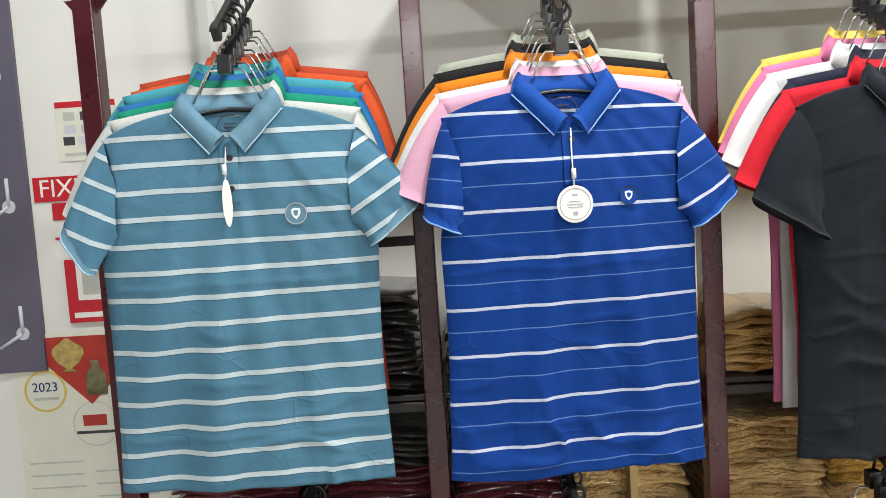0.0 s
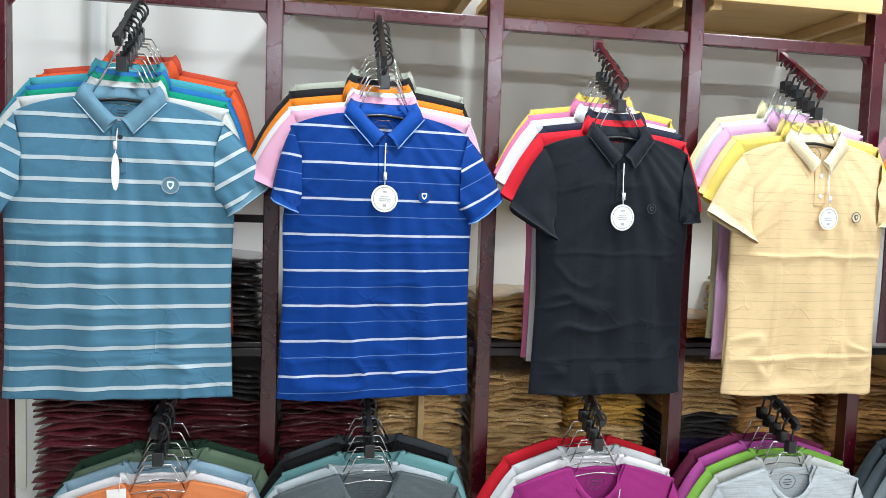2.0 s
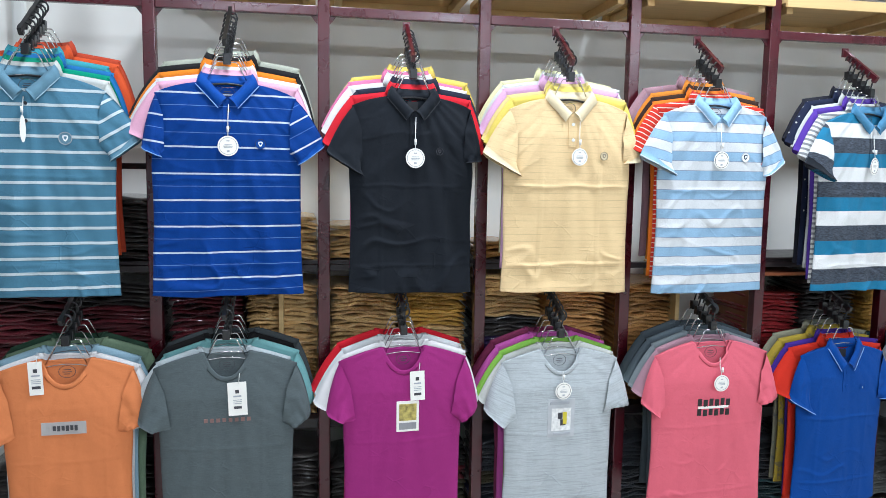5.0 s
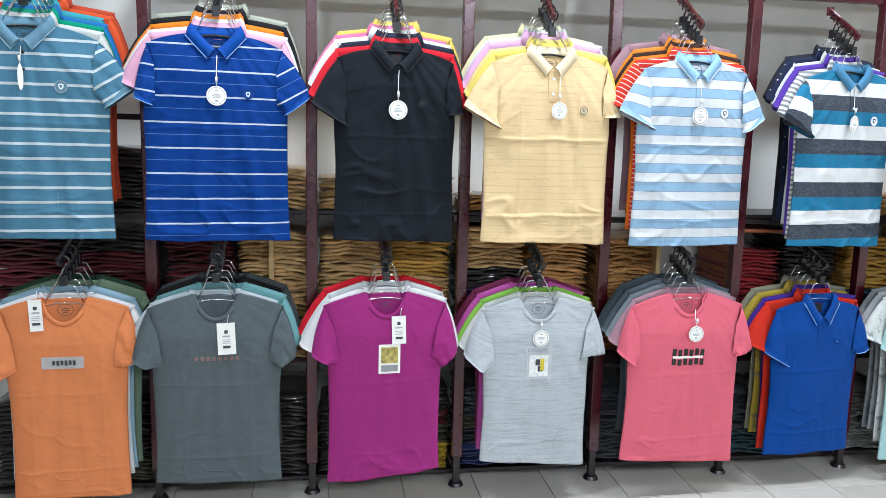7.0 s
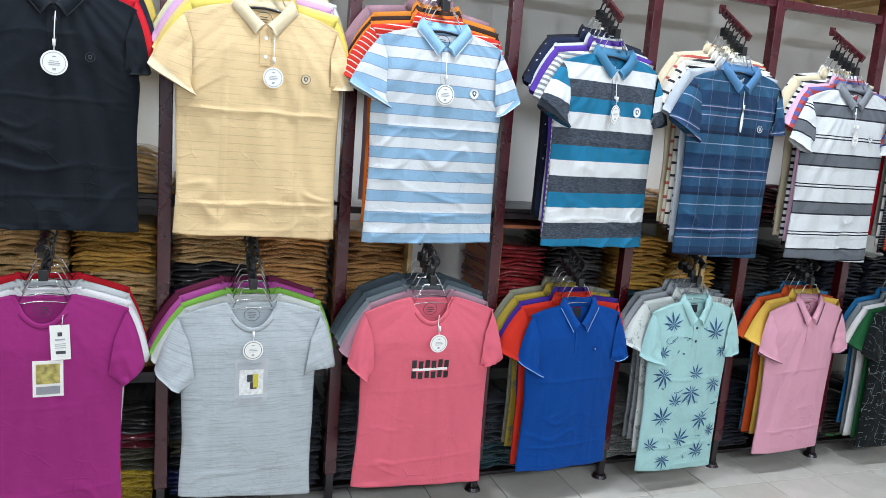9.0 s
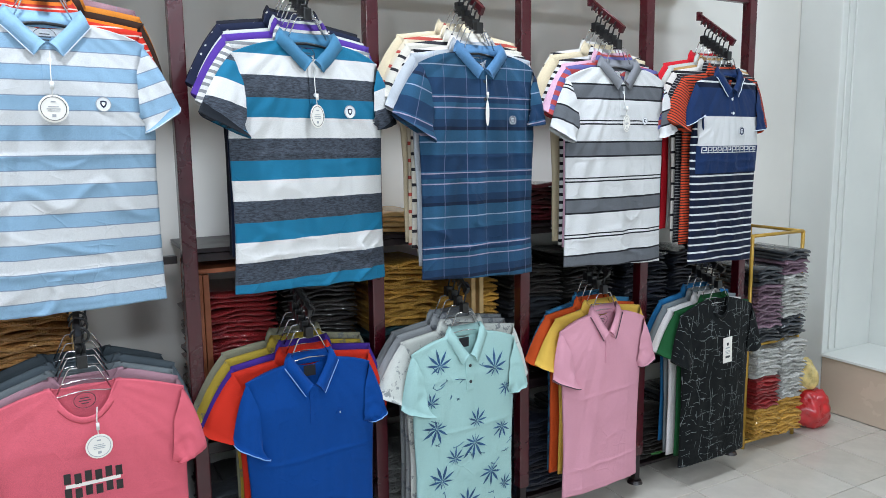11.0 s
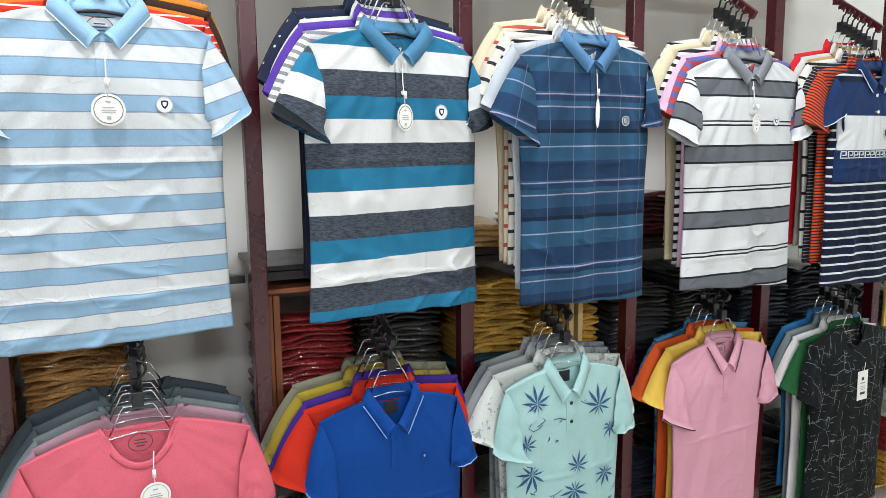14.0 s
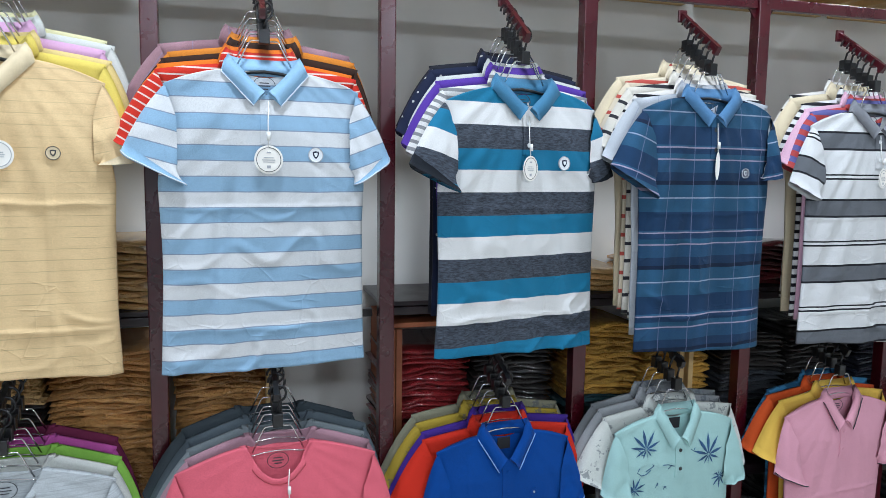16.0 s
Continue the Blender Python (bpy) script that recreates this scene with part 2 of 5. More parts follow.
def box_bm(x0, x1, y0, y1, z0, z1, bevel=0.0, bm=None):
    bm = bm or bmesh.new()
    r = bmesh.ops.create_cube(bm, size=1.0, matrix=Matrix.Translation(((x0 + x1) / 2, (y0 + y1) / 2, (z0 + z1) / 2)) @ Matrix.Diagonal((x1 - x0, y1 - y0, z1 - z0, 1)))
    if bevel:
        es = {e for v in r["verts"] for e in v.link_edges}
        bmesh.ops.bevel(bm, geom=list(es), offset=bevel, segments=2, affect="EDGES", profile=0.6)
    return bm


def tube_mesh(name, pts, r, sides=8, closed=False):
    """A round rod along a line of points."""
    pts = [Vector(p) for p in pts]
    n = len(pts)
    verts, faces = [], []
    up = Vector((0.13, 0.31, 0.94))
    for i, p in enumerate(pts):
        d = (pts[(i + 1) % n] - pts[i - 1]) if closed else (pts[min(i + 1, n - 1)] - pts[max(i - 1, 0)])
        d.normalize()
        a = d.cross(up)
        if a.length < 1e-3:
            a = d.cross(Vector((1, 0, 0)))
        a.normalize()
        b = d.cross(a)
        for k in range(sides):
            w = 2 * math.pi * k / sides
            verts.append(p + r * (math.cos(w) * a + math.sin(w) * b))
    for i in range(n if closed else n - 1):
        for k in range(sides):
            j, q = (i + 1) % n, (k + 1) % sides
            faces.append((i * sides + k, i * sides + q, j * sides + q, j * sides + k))
    if not closed:
        faces.append(tuple(range(sides))[::-1])
        faces.append(tuple((n - 1) * sides + k for k in range(sides)))
    return mesh_of(name, verts, faces)


def disc_mesh(name, r, thick, sides=28, rx=None):
    """A coin standing upright, its face towards -y."""
    rx = rx or r
    verts, faces = [], []
    for y, s in ((0, 0.97), (-thick * 0.3, 1.0), (-thick * 0.7, 1.0), (-thick, 0.96)):
        for k in range(sides):
            w = 2 * math.pi * k / sides
            verts.append((rx * s * math.cos(w), y, r * s * math.sin(w)))
    for i in range(3):
        for k in range(sides):
            q = (k + 1) % sides
            faces.append((i * sides + k, (i + 1) * sides + k, (i + 1) * sides + q, i * sides + q))
    faces.append(tuple(range(sides)))
    faces.append(tuple(3 * sides + k for k in range(sides))[::-1])
    return mesh_of(name, verts, faces, False)


def ring_mesh(name, r, w, thick, sides=28, sx=1.0):
    verts, faces = [], []
    for k in range(sides):
        a = 2 * math.pi * k / sides
        for rr, y in ((r - w, 0), (r - w, -thick), (r, -thick), (r, 0)):
            verts.append((sx * rr * math.cos(a), y, rr * math.sin(a)))
    for k in range(sides):
        q = (k + 1) % sides
        for i in range(4):
            j = (i + 1) % 4
            faces.append((k * 4 + i, k * 4 + j, q * 4 + j, q * 4 + i))
    return mesh_of(name, verts, faces, False)


def empty(name, m, label="", category="", group="", kind=""):
    ob = new(name)
    ob.empty_display_size = 0.05
    ob.matrix_basis = m
    return tagged(ob, label, category, group, kind)

# ---------------------------------------------------------------- the room
POST_X = [-0.695] + [-0.028 + 0.593 * k for k in range(9)]      # ten uprights
POST_Y, WALL_Y, END_X = 1.655, 2.05, 6.02
LEFT_X, FRONT_Y, CEIL_Z = -3.2, -4.2, 3.0
LOW_X, LOW_Z, PIER_Y = 5.6, 0.312, 1.81      # face and top of the low tiled wall, front of the pier in the corner


def structure(name, bm, material, label):
    ob = part(name, bm, material)
    return tagged(ob, label, "structure", kind="structure")


structure("wall_north", box_bm(LEFT_X - 0.12, END_X + 0.12, WALL_Y, WALL_Y + 0.12, 0, CEIL_Z), M_WALL, "grey-white painted wall behind the shelving")
structure("wall_east", box_bm(END_X, END_X + 0.12, FRONT_Y, WALL_Y, 0, CEIL_Z), M_WALL_END, "white painted end wall above tiled skirting")
# Never in view: west and south walls and ceiling close the room and bounce fill.
structure("wall_west", box_bm(LEFT_X - 0.12, LEFT_X, FRONT_Y, WALL_Y, 0, CEIL_Z), M_OPPOSITE, "unseen side wall, mid grey set for bounced light")
structure("wall_south", box_bm(LEFT_X - 0.12, END_X + 0.12, FRONT_Y - 0.12, FRONT_Y, 0, CEIL_Z), M_OPPOSITE, "unseen wall across the shop, mid grey set for bounced light")
structure("ceiling", box_bm(LEFT_X - 0.12, END_X + 0.12, FRONT_Y - 0.12, WALL_Y + 0.12, CEIL_Z, CEIL_Z + 0.1), M_CEIL, "unseen ceiling, grey set to limit bounced light")
floor = structure("floor", box_bm(LEFT_X - 0.12, END_X + 0.12, FRONT_Y - 0.12, WALL_Y + 0.12, -0.1, -0.004), M_GROUT, "cream glazed tile floor with grey joints")
# pier in the corner, with strips over its panel joints
structure("wall_pier", box_bm(LOW_X, END_X - 0.001, PIER_Y, WALL_Y - 0.001, 0, CEIL_Z - 0.001, 0.006), M_WALL_END, "white painted pier in the corner of the room")
for x in (LOW_X + 0.045, LOW_X + 0.10):
    structure("trim", box_bm(x, x + 0.022, PIER_Y - 0.010, PIER_Y - 0.001, LOW_Z + 0.016, CEIL_Z - 0.01, 0.003), M_WALL_END, "raised white strip covering a wall panel joint")
structure("trim", box_bm(-0.60, -0.55, WALL_Y - 0.03, WALL_Y - 0.001, 0.0, CEIL_Z - 0.01, 0.012), M_WALL_END, "white conduit running up the wall")

# ---------------------------------------------------------------- uprights, beams, shelves


def upright(x, last=False):
    e = empty("rack_post", pose(x, POST_Y, 0), "maroon painted square steel upright on a round foot", "post", "uprights of the wall rack")
    h = 0.021
    part("tube", box_bm(-h, h, -h, h, 0.13, 2.62, 0.003), M_STEEL, e)
    part("foot_tube", box_bm(-0.014, 0.014, -0.014, 0.014, 0.012, 0.132, 0.003), M_DARKSTEEL, e)
    bm = bmesh.new()
    bmesh.ops.create_cone(bm, cap_ends=True, segments=20, radius1=0.033, radius2=0.026, depth=0.014, matrix=Matrix.Translation((0, 0, 0.007)))
    part("base_plate", bm, M_DARKSTEEL, e)
    # gusset under the cross beam
    for s in (-1, 1):
        bm = bmesh.new()
        vs = [bm.verts.new(v) for v in ((s * 0.0215, -0.003, 2.0345), (s * 0.045, -0.003, 2.0345), (s * 0.0215, -0.003, 2.005), (s * 0.0215, 0.003, 2.0345), (s * 0.045, 0.003, 2.0345), (s * 0.0215, 0.003, 2.005))]
        for f in ((0, 1, 2), (5, 4, 3), (0, 3, 4, 1), (1, 4, 5, 2), (2, 5, 3, 0)):
            bm.faces.new([vs[i] for i in f])
        bmesh.ops.recalc_face_normals(bm, faces=bm.faces)
        part("gusset", bm, M_STEEL, e)
    return e


for x in POST_X:
    upright(x)


def cross_bar(x0, x1, y, z, h, d, material, label):
    ob = part("cross_beam", box_bm(x0 + 0.022, x1 - 0.022, y - d / 2, y + d / 2, z - h / 2, z + h / 2, 0.003), material)
    return tagged(ob, label, "beam", "beams of the wall rack")


for i in range(9):
    a, b = POST_X[i], POST_X[i + 1]
    cross_bar(a, b, POST_Y, 2.052, 0.034, 0.026, M_STEEL, "maroon painted steel beam between two uprights")
    cross_bar(a, b, POST_Y + 0.09, 1.115, 0.024, 0.03, M_DARKSTEEL, "dark steel angle under the upper shelf")
    if i == 0:
        cross_bar(a, b, POST_Y + 0.11, 1.49, 0.022, 0.03, M_DARKSTEEL, "dark steel bar across the first bay")
    cross_bar(a, b, POST_Y + 0.075, 0.503, 0.028, 0.03, M_DARKSTEEL, "dark steel angle under the lower shelf")


def board_shelf(x0, x1, y0, y1, z, thick, material, label, ledger=True):
    e = empty("shelf_board", pose((x0 + x1) / 2, y0, z), label, "shelf", "shelf boards of the wall rack")
    w = (x1 - x0) / 2
    part("board", box_bm(-w, w, 0, y1 - y0, 0, thick, 0.002), material, e)
    if ledger:
        part("front_lip", box_bm(-w, w, -0.016, -0.001, -0.018, thick, 0.002), material, e)
        part("back_ledger", box_bm(-w, w, y1 - y0 - 0.03, y1 - y0 - 0.002, -0.05, -0.001, 0.002), material, e)
        part("side_batten", box_bm(w - 0.05, w - 0.022, 0.02, y1 - y0 - 0.032, -0.036, -0.001, 0.002), material, e)
        part("side_batten", box_bm(-w + 0.022, -w + 0.05, 0.02, y1 - y0 - 0.032, -0.036, -0.001, 0.002), material, e)
    return e


for i in range(1, 9):
    board_shelf(POST_X[i] + 0.026, POST_X[i + 1] - 0.026, 1.62, 2.045, 2.172, 0.022, M_PLY, "pale plywood shelf board with battens beneath")
for i in range(9):
    a, b = POST_X[i] + 0.006, POST_X[i + 1] - 0.006
    if i != 4:
        board_shelf(a, b, 1.735, 2.045, 1.129, 0.014, M_DARKSTEEL, "dark shelf board behind the hanging shirts", False)
    board_shelf(a, b, 1.705, 2.045, 0.517, 0.014, M_DARKSTEEL, "dark lower shelf board behind the hanging shirts", False)
    board_shelf(a, b, 1.705, 2.045, 0.03, 0.014, M_DARKSTEEL, "dark base board close above the floor", False)
# wooden dividers between stacks
for x, z0, z1 in ((0.405, 0.532, 1.1), (2.03, 0.532, 1.1), (3.36, 0.532, 1.1), (3.395, 0.532, 1.1)):
    ob = part("divider", box_bm(x - 0.009, x + 0.009, 1.725, 2.04, z0, z1, 0.002), M_PLY)
    tagged(ob, "narrow pale wooden divider standing between packet stacks", "divider", "wooden dividers")

# ---------------------------------------------------------------- packets of folded shirts


def packet_mesh(seed, w=0.262, d=0.27, h=0.0172):
    """A soft folded garment whose front fold rolls and sags unevenly."""
    rnd = random.Random(seed)
    prof = [(0.014, 0.001), (0.003, h * 0.2), (0.0, h * 0.46), (0.006, h * 0.82), (0.022, h), (d, h * 0.92), (d, 0)]
    cols, n = 9, len(prof)
    ph, wob = rnd.uniform(0, 6.3), rnd.uniform(0.7, 1.5)
    verts, faces = [], []
    for i in range(cols):
        u = -1 + 2 * i / (cols - 1)
        dz = 0.0042 * math.sin(u * 3.4 * wob + ph) + 0.0018 * math.sin(u * 8.0 + ph * 2) - 0.0035 * abs(u) ** 3
        dy, sq = 0.007 * math.sin(u * 2.6 + ph * 1.7) + rnd.uniform(-0.004, 0.004), rnd.uniform(0.78, 1.12)
        if abs(u) > 0.9:
            sq, dy = sq * 0.6, dy + 0.006
        for y, z in prof:
            verts.append((u * w / 2 + rnd.uniform(-0.002, 0.002), y + dy * (1 if y < 0.1 else 0), z * sq + dz * (1 if y < 0.1 else 0.2)))
    for i in range(cols - 1):
        for k in range(n):
            q = (k + 1) % n
            faces.append((i * n + k, (i + 1) * n + k, (i + 1) * n + q, i * n + q))
    faces.append(tuple(range(n)))
    faces.append(tuple((cols - 1) * n + k for k in range(n))[::-1])
    return mesh_of("folded_shirt", verts, faces)


PACKETS = [packet_mesh(s) for s in range(12)]
PC = {
    "tan": packet("tan_packet", srgb("f6cb86"), 0.7, 0.25), "brown": packet("brown_packet", srgb("e2a860"), 0.7, 0.25),
    "maroon": packet("maroon_packet", srgb("661220"), 1.0), "black": packet("black_packet", srgb("2c2724"), 1.0),
    "mustard": packet("mustard_packet", srgb("e4b04a"), 0.5, 0.2), "grey": packet("grey_packet", srgb("8d8f8c"), 0.9, 0.35),
    "teal": packet("teal_packet", srgb("2b5157"), 0.9), "purple": packet("purple_packet", srgb("3d2a6e"), 0.8),
    "red": packet("red_packet", srgb("a0161c"), 1.0, 0.3), "white": packet("white_packet", srgb("dcdcd6"), 0.8, 0.1),
    "blue": packet("blue_packet", srgb("1f2f6b"), 0.9), "yellow": packet("yellow_packet", srgb("d0b02c"), 0.6, 0.2),
    "slate": packet("slate_packet", srgb("3c4148"), 1.0), "mauve": packet("mauve_packet", srgb("8d6f80"), 0.8, 0.3),
    "rose": packet("rose_packet", srgb("b03a48"), 0.8, 0.3), "olive": packet("olive_packet", srgb("4a4630"), 0.9),
    "navy": packet("navy_packet", srgb("1b2233"), 1.0),
}
_pk = random.Random(5)


def stack(x, y, z, runs, sx=1.0, step=0.0168):
    """A pile of folded shirts. runs: colour and count from the bottom up."""
    words = list(dict.fromkeys(c for c, n in runs))[:3]
    e = empty("shirt_stack", pose(x, y, z), "stack of %s folded shirts in clear bags" % " and ".join(words), "shirt stack", "stacks of folded shirts")
    h = 0.001
    for colour, n in runs:
        for i in range(n):
            m = pose(_pk.uniform(-0.006, 0.006), _pk.uniform(-0.007, 0.007), h, _pk.uniform(-1.0, 1.0), _pk.uniform(-1.1, 1.1), _pk.uniform(-2.2, 2.2)) @ Matrix.Diagonal((sx * _pk.uniform(0.97, 1.02), 1, 1, 1))
            put_mesh("folded_shirt", _pk.choice(PACKETS), PC[colour], e, m)
            h += step
    return e


Z_A, Z_B, Z_C = 1.144, 0.532, 0.045
UPPER = {0: ([("black", 3)], [("black", 14)]), 1: ([("black", 8)], [("tan", 10)]), 2: ([("tan", 8)], [("tan", 9)]), 3: ([("brown", 4)], [("tan", 11)]),
         6: ([("tan", 4)], [("brown", 5)]), 7: ([("maroon", 9)], [("maroon", 8)]), 8: ([("black", 12)], [("black", 10)])}
MIDDLE = {0: ([("black", 6), ("maroon", 24)], [("maroon", 26), ("black", 5)]), 1: ([("black", 12), ("maroon", 18)], [("tan", 31)]), 2: ([("tan", 30)], [("tan", 20), ("mustard", 10)]),
          3: ([("black", 8), ("purple", 9), ("black", 5), ("tan", 10)], [("brown", 30)]), 4: ([("brown", 30)], []), 5: ([("red", 27)], [("black", 31)]),
          6: ([("slate", 10), ("teal", 6), ("mustard", 14)], [("teal", 12), ("mustard", 12)]), 7: ([("black", 12), ("slate", 6), ("black", 8)], [("black", 28)]), 8: ([("navy", 26)], [("slate", 10), ("navy", 16)])}
LOWER = {0: ([("black", 20)], [("olive", 6), ("black", 14)]), 1: ([("black", 18)], [("black", 20)]), 2: ([("black", 17)], [("yellow", 7), ("olive", 5), ("maroon", 3), ("black", 6)]),
         3: ([("blue", 6), ("navy", 4), ("olive", 3), ("slate", 8)], [("slate", 21)]), 4: ([("slate", 20)], [("brown", 3), ("teal", 15)]), 5: ([("teal", 6), ("slate", 12)], [("grey", 10), ("slate", 8)]),
         6: ([("grey", 18)], [("slate", 10), ("grey", 6)]), 7: ([("navy", 18)], [("black", 18)]), 8: ([("black", 14)], [("navy", 15)])}
for level, z, y in ((UPPER, Z_A, 1.765), (MIDDLE, Z_B, 1.77), (LOWER, Z_C, 1.725)):
    for i, (left, right) in level.items():
        a, b = POST_X[i], POST_X[i + 1]
        w = b - a
        for side, runs in ((0.265, left), (0.735, right)):
            if runs:
                stack(a + w * side, y, z, runs, w / 0.593)
for i, (left, right) in {1: ((), ()), 3: ([("red", 8)], [("white", 9)]), 4: ([("white", 8)], [("red", 9)]), 2: ([], [("red", 6)]), 5: ([("rose", 8)], [("grey", 8)]), 6: ([("slate", 8)], [("grey", 7)]), 7: ([("white", 8)], [("blue", 7)])}.items():
    for side, runs in ((0.265, left), (0.735, right)):
        if runs:
            stack(POST_X[i] + 0.593 * side, 1.64, 2.195, runs)

# ---------------------------------------------------------------- hanging arms and hangers


def arm(x, y0, z0, y1, z1, material, label):
    """A sloping steel arm with a row of pegs, fixed to the beam."""
    e = empty("hanging_arm", pose(x, 0, 0), label, "arm", "hanging arms")
    d = Vector((0, y1 - y0, z1 - z0))
    n = Vector((0, d.z, -d.y)).normalized()
    bm = bmesh.new()
    h, wd = 0.009, 0.006
    vs = []
    for p in (Vector((0, y0, z0)), Vector((0, y1, z1))):
        for sx, sn in ((-1, -1), (1, -1), (1, 1), (-1, 1)):
            vs.append(bm.verts.new(p + Vector((sx * wd, 0, 0)) + sn * h * n))
    for f in ((3, 2, 1, 0), (4, 5, 6, 7), (0, 1, 5, 4), (1, 2, 6, 5), (2, 3, 7, 6), (3, 0, 4, 7)):
        bm.faces.new([vs[i] for i in f])
    bmesh.ops.recalc_face_normals(bm, faces=bm.faces)
    part("bar", bm, material, e)
    along = d.normalized()
    for k in range(6):
        p = Vector((0, y0, z0)) + d * (0.16 + 0.155 * k)
        bm = bmesh.new()
        vs = []
        for sx in (-0.007, 0.007):
            for da, dn in ((-0.008, -0.004), (0.011, -0.004), (0.013, 0.017), (-0.001, 0.017)):
                vs.append(bm.verts.new(p + Vector((sx, 0, 0)) + along * da - n * dn))
        for f in ((3, 2, 1, 0), (4, 5, 6, 7), (0, 1, 5, 4), (1, 2, 6, 5), (2, 3, 7, 6), (3, 0, 4, 7)):
            bm.faces.new([vs[i] for i in f])
        bmesh.ops.recalc_face_normals(bm, faces=bm.faces)
        part("tooth", bm, material, e)
    part("end_plate", box_bm(-0.014, 0.014, y0 - 0.004, y0 + 0.004, z0 - 0.02, z0 + 0.016, 0.002), M_STEEL, e)
    return e


def hanger_meshes(drop):
    """Hook above, black size block, chrome wire frame in the neck, black shoulder bar."""
    hook = [Vector((0.0, 0, -drop * 0.42))]
    for k in range(11):
        a = math.radians(-70 + 25 * k)
        hook.append(Vector((0.021 * math.cos(a), 0, 0.021 * math.sin(a) - 0.006)))
    wire = [(-0.062, -0.004, -drop - 0.018), (-0.036, -0.004, -drop * 0.72), (-0.03, -0.004, -drop * 0.66), (0.03, -0.004, -drop * 0.66), (0.036, -0.004, -drop * 0.72), (0.062, -0.004, -drop - 0.018)]
    bar = []
    for k in range(13):
        u = -1 + 2 * k / 12
        bar.append((0.19 * u, 0.003, -drop - (0.03 if drop < 0.12 else 0.02) - 0.045 * abs(u) ** 1.6))
    return tube_mesh("hook", hook, 0.0032, 7), tube_mesh("wire_frame", wire, 0.0019, 6), tube_mesh("shoulder_bar", bar, 0.004 if drop < 0.12 else 0.002, 7)


HANGERS = {}


def hanger(x, y, z, drop, turn=0.0):
    """The point where it hangs on the arm is x, y, z."""
    key = round(drop, 2)
    m = pose(x, y, z, 0, 0, turn)
    if key in HANGERS:
        return copy_thing(HANGERS[key], m)
    e = empty("hanger", m, "black and chrome garment hanger on a sloping arm", "hanger", "hangers on the arms")
    hk, wr, br = hanger_meshes(drop)
    put_mesh("hook", hk, M_BLACK, e)
    put_mesh("wire_frame", wr, M_CHROME, e, None, "bent chrome wire frame")
    put_mesh("shoulder_bar", br, M_BLACK if drop < 0.12 else M_CHROME, e)
    part("size_block", box_bm(-0.0125, 0.0125, -0.011, 0.011, -drop * 0.42 - 0.034, -drop * 0.42, 0.002), M_BLACK, e, "black plastic size block")
    HANGERS[key] = e
    return e

# ---------------------------------------------------------------- shirts


M_FAINT_INK = plain("pale_ink", srgb("a2a6aa"), 0.7)


